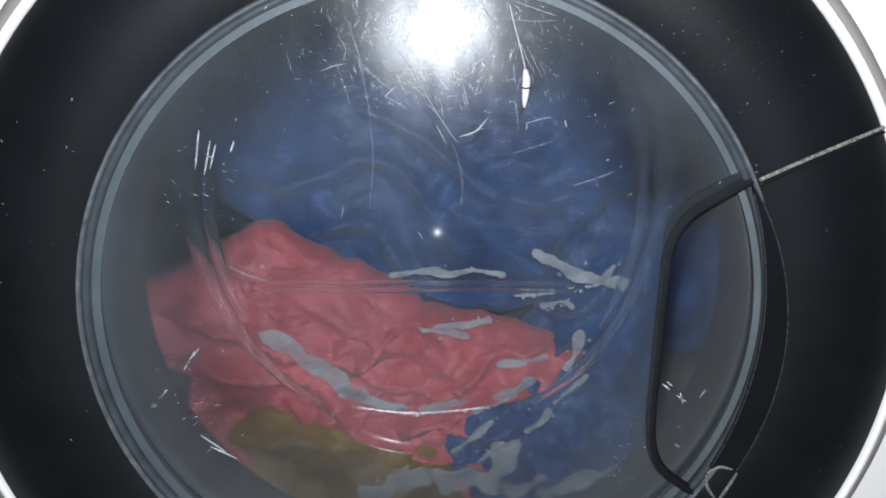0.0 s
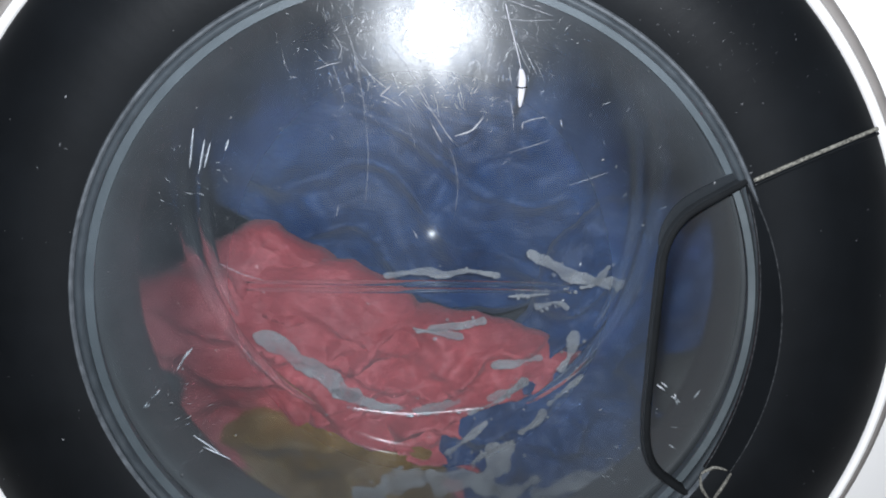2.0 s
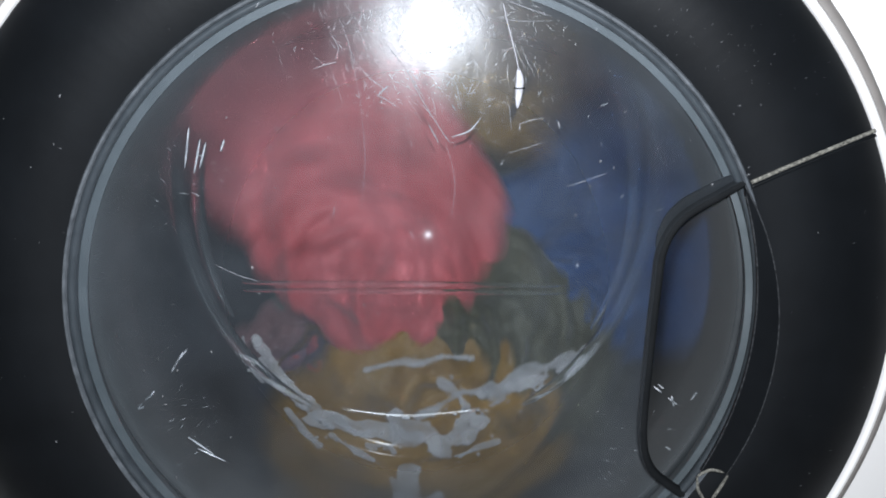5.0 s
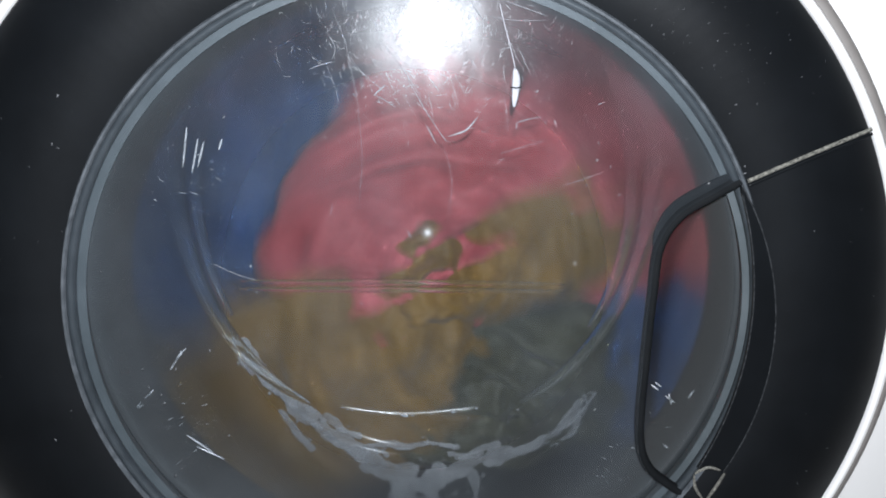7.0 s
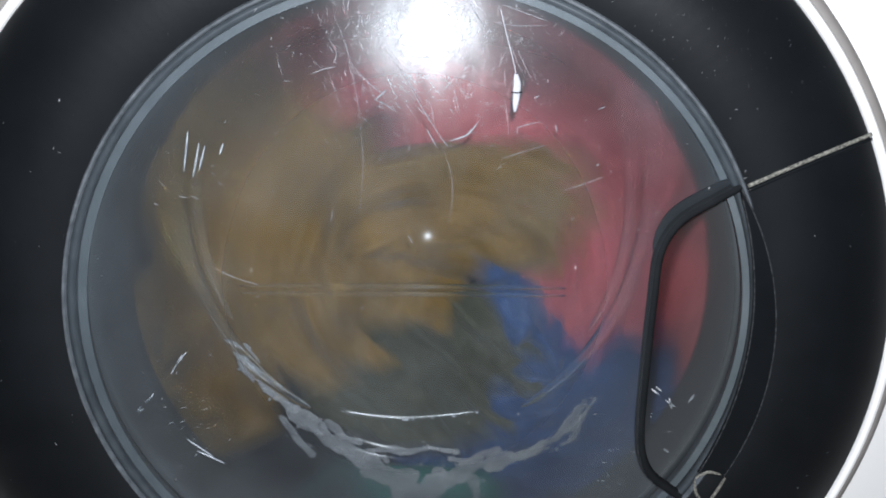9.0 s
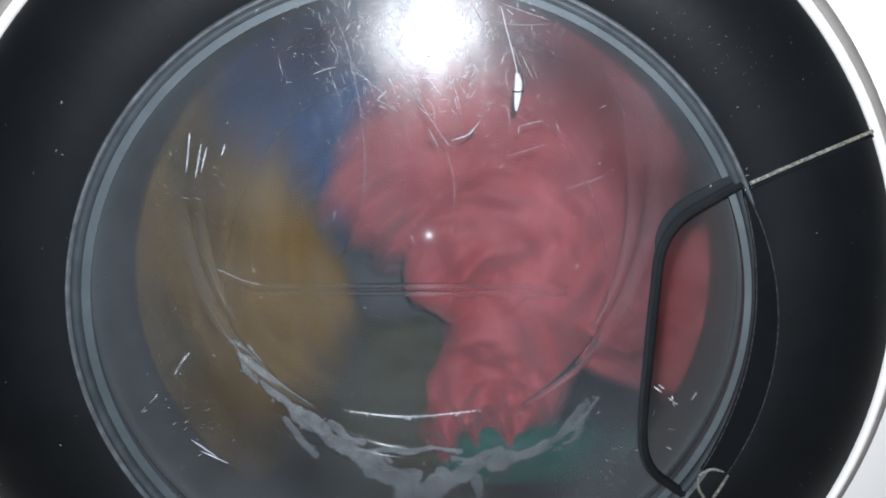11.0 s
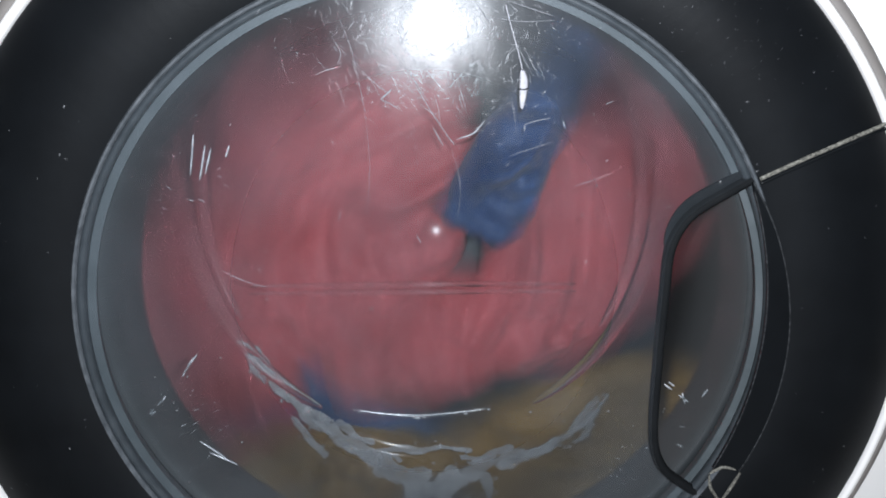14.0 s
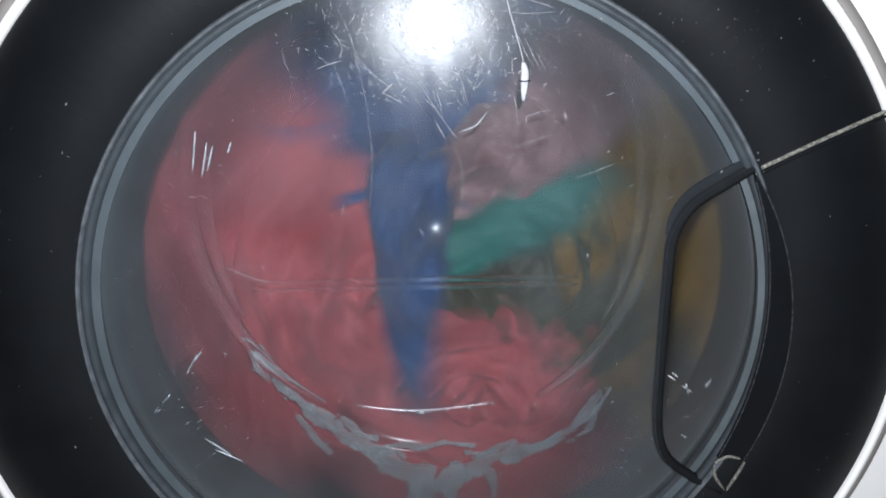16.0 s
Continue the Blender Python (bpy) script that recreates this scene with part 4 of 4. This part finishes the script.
    tumble("blueA", [(0, 0.009, 69, 0.225, 0), (3.05, 0.009, 69, 0.225, 0), (3.5, 0.069, 241, 0.210, 60), (4, 0.190, 268, 0.185, 180), (4.2, 0.221, 244, 0.330, 278), (6.3, 0.065, 1178, 0.200, 1090), (6.5, 0.172, 1325, 0.200, 1120), (7, 0.142, 1614, 0.270, 1320), (7.5, 0.047, 1954, 0.185, 1445), (8, 0.169, 1953, 0.290, 1650), (8.5, 0.065, 2195, 0.185, 1792), (9, 0.104, 2371, 0.330, 1984), (9.2, 0.156, 2317, 0.220, 2040), (11.3, 0.092, 2986, 0.205, 2880), (11.5, 0.184, 3068, 0.205, 2960), (12, 0.137, 3408, 0.205, 3130), (12.5, 0.171, 3770, 0.205, 3300), (13, 0.191, 3785, 0.205, 3505), (13.5, 0.203, 4156, 0.205, 3705), (14, 0.242, 4194, 0.230, 3920), (14.5, 0.167, 4508, 0.205, 4040), (15, 0.084, 4869, 0.330, 4236), (15.5, 0.186, 5230, 0.205, 4405), (16, 0.069, 5487, 0.195, 4525)])
    tumble("blueB", [(0, 0.208, -23, 0.209, 80), (3.05, 0.208, -23, 0.209, 80), (3.5, 0.123, 36, 0.199, 45), (4, 0.236, 268, 0.330, 219), (4.2, 0.221, 244, 0.330, 317), (6.3, 0.163, 955, 0.330, 1135), (6.5, 0.241, 1001, 0.330, 1205), (7, 0.194, 1327, 0.330, 1367), (7.5, 0.147, 1338, 0.330, 1529), (8, 0.099, 1373, 0.179, 1870), (8.5, 0.213, 1635, 0.199, 2065), (9, 0.097, 1765, 0.171, 2280), (9.2, 0.052, 1671, 0.330, 2358), (11.3, 0.091, 2393, 0.330, 3174), (11.5, 0.200, 2435, 0.330, 3250), (12, 0.046, 2530, 0.330, 3442), (12.5, 0.179, 2809, 0.330, 3634), (13, 0.041, 2885, 0.330, 3828), (13.5, 0.055, 3230, 0.330, 4023), (14, 0.120, 3291, 0.146, 4382), (14.5, 0.042, 3587, 0.330, 4578), (15, 0.023, 3890, 0.124, 4916), (15.5, 0.021, 3919, 0.330, 5112), (16, 0.038, 4208, 0.144, 5309)])
    tumble("blueC", [(0, 0.193, -63, 0.160, 30), (3.05, 0.193, -63, 0.160, 30), (3.5, 0.127, -1, 0.170, 45), (4, 0.226, 231, 0.190, 160), (4.2, 0.268, 327, 0.205, 260), (6.3, 0.090, 1099, 0.200, 1110), (6.5, 0.184, 1243, 0.285, 1130), (7, 0.218, 1409, 0.195, 1340), (7.5, 0.107, 1448, 0.172, 1440), (8, 0.222, 1737, 0.172, 1635), (8.5, 0.130, 1940, 0.180, 1820), (9, 0.181, 2112, 0.169, 2000), (9.2, 0.168, 2129, 0.180, 2160), (11.3, 0.179, 3050, 0.190, 2940), (11.5, 0.221, 3101, 0.190, 3000), (12, 0.046, 3250, 0.330, 3191), (12.5, 0.228, 3447, 0.200, 3350), (13, 0.041, 3605, 0.330, 3544), (13.5, 0.238, 3816, 0.200, 3730), (14, 0.088, 4164, 0.330, 3926), (14.5, 0.042, 4307, 0.330, 4121), (15, 0.084, 4509, 0.330, 4317), (15.5, 0.137, 4641, 0.190, 4560), (16, 0.129, 4882, 0.330, 4755)])
    tumble("blueD", [(0, 0.168, -30, 0.192, 68), (3.05, 0.168, -30, 0.192, 68), (3.5, 0.192, -121, 0.215, 60), (4, 0.228, -76, 0.190, 180), (4.2, 0.221, -116, 0.330, 278), (6.3, 0.091, 881, 0.200, 1140), (6.5, 0.237, 954, 0.190, 1240), (7, 0.194, 967, 0.330, 1402), (7.5, 0.124, 1268, 0.195, 1490), (8, 0.137, 1315, 0.330, 1658), (8.5, 0.061, 1531, 0.195, 1860), (9, 0.211, 1732, 0.200, 1990), (9.2, 0.052, 1671, 0.330, 2068), (11.3, 0.091, 2393, 0.330, 2884), (11.5, 0.223, 2369, 0.205, 2960), (12, 0.168, 2704, 0.205, 3130), (12.5, 0.199, 3074, 0.205, 3320), (13, 0.041, 3245, 0.330, 3514), (13.5, 0.213, 3447, 0.205, 3680), (14, 0.088, 3804, 0.330, 3876), (14.5, 0.174, 4166, 0.205, 4040), (15, 0.084, 4509, 0.330, 4236), (15.5, 0.201, 4529, 0.205, 4400), (16, 0.129, 4882, 0.330, 4595)])
    tumble("mustA", [(0, 0.236, -108, 0.154, -25), (3.05, 0.236, -108, 0.154, -25), (3.5, 0.221, -48, 0.152, 45), (4, 0.075, 140, 0.182, 240), (4.2, 0.177, 238, 0.182, 400), (6.3, 0.185, 1036, 0.182, 1300), (6.5, 0.193, 1046, 0.202, 1325), (7, 0.145, 1320, 0.172, 1465), (7.5, 0.215, 1390, 0.187, 1660), (8, 0.096, 1660, 0.172, 1820), (8.5, 0.210, 1758, 0.190, 2025), (9, 0.083, 1984, 0.170, 2290), (9.2, 0.203, 2064, 0.187, 2340), (11.3, 0.215, 2841, 0.187, 3110), (11.5, 0.143, 2888, 0.187, 3140), (12, 0.189, 3111, 0.182, 3390), (12.5, 0.093, 3249, 0.187, 3615), (13, 0.219, 3479, 0.182, 3760), (13.5, 0.063, 3633, 0.177, 3975), (14, 0.243, 3900, 0.182, 4168), (14.5, 0.053, 4001, 0.177, 4350), (15, 0.205, 4282, 0.187, 4558), (15.5, 0.034, 4383, 0.177, 4730), (16, 0.157, 4669, 0.187, 4935)])
    tumble("mustB", [(0, 0.304, -105, 0.330, 279), (3.05, 0.304, -105, 0.330, 279), (3.5, 0.281, -56, 0.330, 349), (4, 0.115, 44, 0.198, 520), (4.2, 0.049, 198, 0.173, 590), (6.3, 0.163, 955, 0.330, 1409), (6.5, 0.241, 1001, 0.330, 1478), (7, 0.055, 1064, 0.173, 1640), (7.5, 0.236, 1051, 0.198, 1870), (8, 0.052, 1079, 0.168, 1992), (8.5, 0.112, 1289, 0.330, 2160), (9, 0.040, 1479, 0.163, 2340), (9.2, 0.052, 1671, 0.330, 2418), (11.3, 0.091, 2393, 0.330, 3234), (11.5, 0.216, 2495, 0.188, 3320), (12, 0.206, 2784, 0.175, 3600), (12.5, 0.189, 2870, 0.193, 3865), (13, 0.193, 3179, 0.175, 3985), (13.5, 0.071, 3452, 0.175, 4210), (14, 0.222, 3492, 0.178, 4490), (14.5, 0.086, 3512, 0.168, 4680), (15, 0.234, 3533, 0.188, 4872), (15.5, 0.086, 3875, 0.168, 5040), (16, 0.217, 3932, 0.188, 5300)])
    tumble("mustC", [(0, 0.304, -105, 0.330, 310), (3.05, 0.304, -105, 0.330, 310), (3.5, 0.281, -56, 0.330, 380), (4, 0.236, 268, 0.330, 554), (4.2, 0.221, 244, 0.330, 652), (6.3, 0.163, 955, 0.330, 1471), (6.5, 0.241, 1001, 0.330, 1540), (7, 0.194, 1327, 0.330, 1702), (7.5, 0.147, 1338, 0.330, 1865), (8, 0.197, 1654, 0.173, 2095), (8.5, 0.112, 1649, 0.330, 2263), (9, 0.199, 2011, 0.173, 2450), (9.2, 0.052, 2031, 0.330, 2528), (11.3, 0.091, 2753, 0.330, 3344), (11.5, 0.200, 2795, 0.330, 3420), (12, 0.203, 3084, 0.183, 3535), (12.5, 0.179, 3169, 0.330, 3727), (13, 0.154, 3509, 0.178, 3960), (13.5, 0.145, 3622, 0.183, 4080), (14, 0.088, 3804, 0.330, 4276), (14.5, 0.095, 3830, 0.170, 4400), (15, 0.215, 3901, 0.183, 4520), (15.5, 0.192, 4207, 0.173, 4690), (16, 0.129, 4522, 0.330, 4885)])
    tumble("olive", [(0, 0.304, -105, 0.330, 341), (3.05, 0.304, -105, 0.330, 341), (3.5, 0.281, -56, 0.330, 411), (4, 0.131, -35, 0.200, 560), (4.2, 0.070, -66, 0.170, 740), (6.3, 0.107, 691, 0.185, 1480), (6.5, 0.110, 736, 0.200, 1525), (7, 0.145, 1013, 0.185, 1635), (7.5, 0.140, 1051, 0.190, 1850), (8, 0.146, 1346, 0.180, 2010), (8.5, 0.142, 1406, 0.185, 2210), (9, 0.103, 1714, 0.175, 2345), (9.2, 0.170, 1722, 0.180, 2340), (11.3, 0.094, 2548, 0.190, 3080), (11.5, 0.055, 2447, 0.190, 3085), (12, 0.206, 2459, 0.185, 3250), (12.5, 0.074, 2771, 0.164, 3474), (13, 0.142, 3105, 0.190, 3600), (13.5, 0.091, 3143, 0.190, 3800), (14, 0.088, 3444, 0.330, 3996), (14.5, 0.222, 3475, 0.200, 4110), (15, 0.150, 3638, 0.195, 4290), (15.5, 0.123, 3803, 0.180, 4405), (16, 0.119, 3930, 0.182, 4650)])
    tumble("teal", [(0, 0.304, -105, 0.330, 372), (3.05, 0.304, -105, 0.330, 372), (3.5, 0.281, -56, 0.330, 442), (4, 0.049, 187, 0.156, 580), (4.2, 0.215, 252, 0.161, 715), (6.3, 0.163, 955, 0.330, 1534), (6.5, 0.114, 1098, 0.241, 1650), (7, 0.194, 1327, 0.330, 1812), (7.5, 0.175, 1450, 0.181, 2050), (8, 0.231, 1676, 0.166, 2145), (8.5, 0.158, 1814, 0.161, 2240), (9, 0.215, 2065, 0.166, 2520), (9.2, 0.052, 2031, 0.330, 2598), (11.3, 0.155, 2905, 0.166, 3350), (11.5, 0.025, 3118, 0.151, 3462), (12, 0.186, 3193, 0.146, 3600), (12.5, 0.092, 3464, 0.151, 3830), (13, 0.041, 3605, 0.330, 4024), (13.5, 0.140, 3833, 0.146, 4212), (14, 0.088, 4164, 0.330, 4408), (14.5, 0.180, 4234, 0.176, 4680), (15, 0.130, 4343, 0.156, 4835), (15.5, 0.207, 4619, 0.161, 5052), (16, 0.047, 4684, 0.153, 5242)])
    tumble("pale", [(0, 0.304, -105, 0.330, 403), (3.05, 0.304, -105, 0.330, 403), (3.5, 0.281, -56, 0.330, 473), (4, 0.220, 213, 0.193, 660), (4.2, 0.221, 244, 0.330, 758), (6.3, 0.163, 955, 0.330, 1576), (6.5, 0.043, 1131, 0.163, 1672), (7, 0.194, 1327, 0.330, 1834), (7.5, 0.133, 1476, 0.178, 1920), (8, 0.137, 1675, 0.330, 2088), (8.5, 0.137, 1840, 0.170, 2280), (9, 0.104, 2011, 0.330, 2472), (9.2, 0.052, 2031, 0.330, 2549), (11.3, 0.091, 2753, 0.330, 3365), (11.5, 0.081, 2683, 0.173, 3495), (12, 0.046, 2890, 0.330, 3686), (12.5, 0.118, 3060, 0.163, 3858), (13, 0.041, 3245, 0.330, 4052), (13.5, 0.055, 3590, 0.330, 4246), (14, 0.088, 3804, 0.330, 4442), (14.5, 0.042, 3947, 0.330, 4638), (15, 0.084, 4149, 0.330, 4833), (15.5, 0.021, 4279, 0.330, 5029), (16, 0.087, 4364, 0.165, 5260)])
    tumble("coral", [(0, 0.304, -105, 0.330, 434), (3.05, 0.304, -105, 0.330, 434), (3.5, 0.281, -56, 0.330, 504), (4, 0.236, 268, 0.330, 678), (4.2, 0.221, 244, 0.330, 776), (6.3, 0.163, 955, 0.330, 1595), (6.5, 0.186, 925, 0.156, 1575), (7, 0.194, 967, 0.330, 1737), (7.5, 0.147, 978, 0.330, 1900), (8, 0.137, 1315, 0.330, 2068), (8.5, 0.112, 1649, 0.330, 2236), (9, 0.104, 2011, 0.330, 2428), (9.2, 0.052, 2031, 0.330, 2505), (11.3, 0.091, 2753, 0.330, 3321), (11.5, 0.200, 2795, 0.330, 3398), (12, 0.046, 2890, 0.330, 3589), (12.5, 0.124, 3003, 0.211, 3840), (13, 0.041, 3245, 0.330, 4034), (13.5, 0.134, 3394, 0.161, 4195), (14, 0.088, 3444, 0.330, 4391), (14.5, 0.118, 3742, 0.161, 4550), (15, 0.084, 3789, 0.330, 4746), (15.5, 0.157, 4125, 0.196, 4940), (16, 0.129, 4162, 0.330, 5135)])
    drift(foams[0], (0.0985, 0.4350, 36), (-0.0989, 0.3559))
    drift(foams[1], (-0.0775, 0.3667, 3), (-0.0565, 0.3089), (-0.0150, 0.3620, 40))
    drift(foams[2], (0.0349, 0.2824, 44), (-0.0102, 0.2782), (0.0350, 0.3750, 25))
    drift(foams[3], (0.112, 0.2785, -10), (0.0346, 0.2840), (0.1130, 0.4400, -8))
    drift(foams[4], (-0.0186, 0.3397, -45), (0.0840, 0.3125), (0.0830, 0.4260, -18))
    drift(foams[5], (0.0218, 0.3972, 66), (-0.0854, 0.3145))
    drift(foams[6], (0.0571, 0.3488, 66), (-0.0533, 0.3185))
    drift(foams[7], (0.0965, 0.3762, -18), (0.0387, 0.2657), (0.0200, 0.4250, 60))
    drift(foams[8], (0.0110, 0.4335, 0), (-0.0106, 0.3042), (0.0150, 0.4420, 10))
    drift(foams[9], (-0.0258, 0.2726, -69), (-0.0108, 0.2620))
    drift(foams[10], (0.0756, 0.3245, 50), (0.0333, 0.2960), (0.0550, 0.4150, 25))
    drift(foams[11], (0.0852, 0.411, 15), (-0.0313, 0.2987))
    drift(foams[12], (0.0466, 0.2999, -77), (-0.1190, 0.3739))
    drift(foams[13], (0.1066, 0.4287, -15), (0.1010, 0.3140), (0.0300, 0.3950, 0))
    drift(foams[14], (0.0495, 0.3423, 88), (-0.0999, 0.3530))
    drift(foams[15], (0.0285, 0.3114, 81), (-0.0517, 0.3023))
    drift(foams[16], (0.0622, 0.3701, -22), (0.0830, 0.3050), (-0.0200, 0.3900, 0))
    drift(foams[17], (0.0681, 0.4183, -53), (0.1130, 0.3330), (0.0700, 0.4000, 20))
    drift(foams[18], (0.0086, 0.3912, -34), (0.0406, 0.2977))
    drift(foams[19], (0.096, 0.3485, 85), (-0.0795, 0.3268))
    drift(foams[20], (0.0635, 0.2718, 20), (-0.0056, 0.2592))


motions()
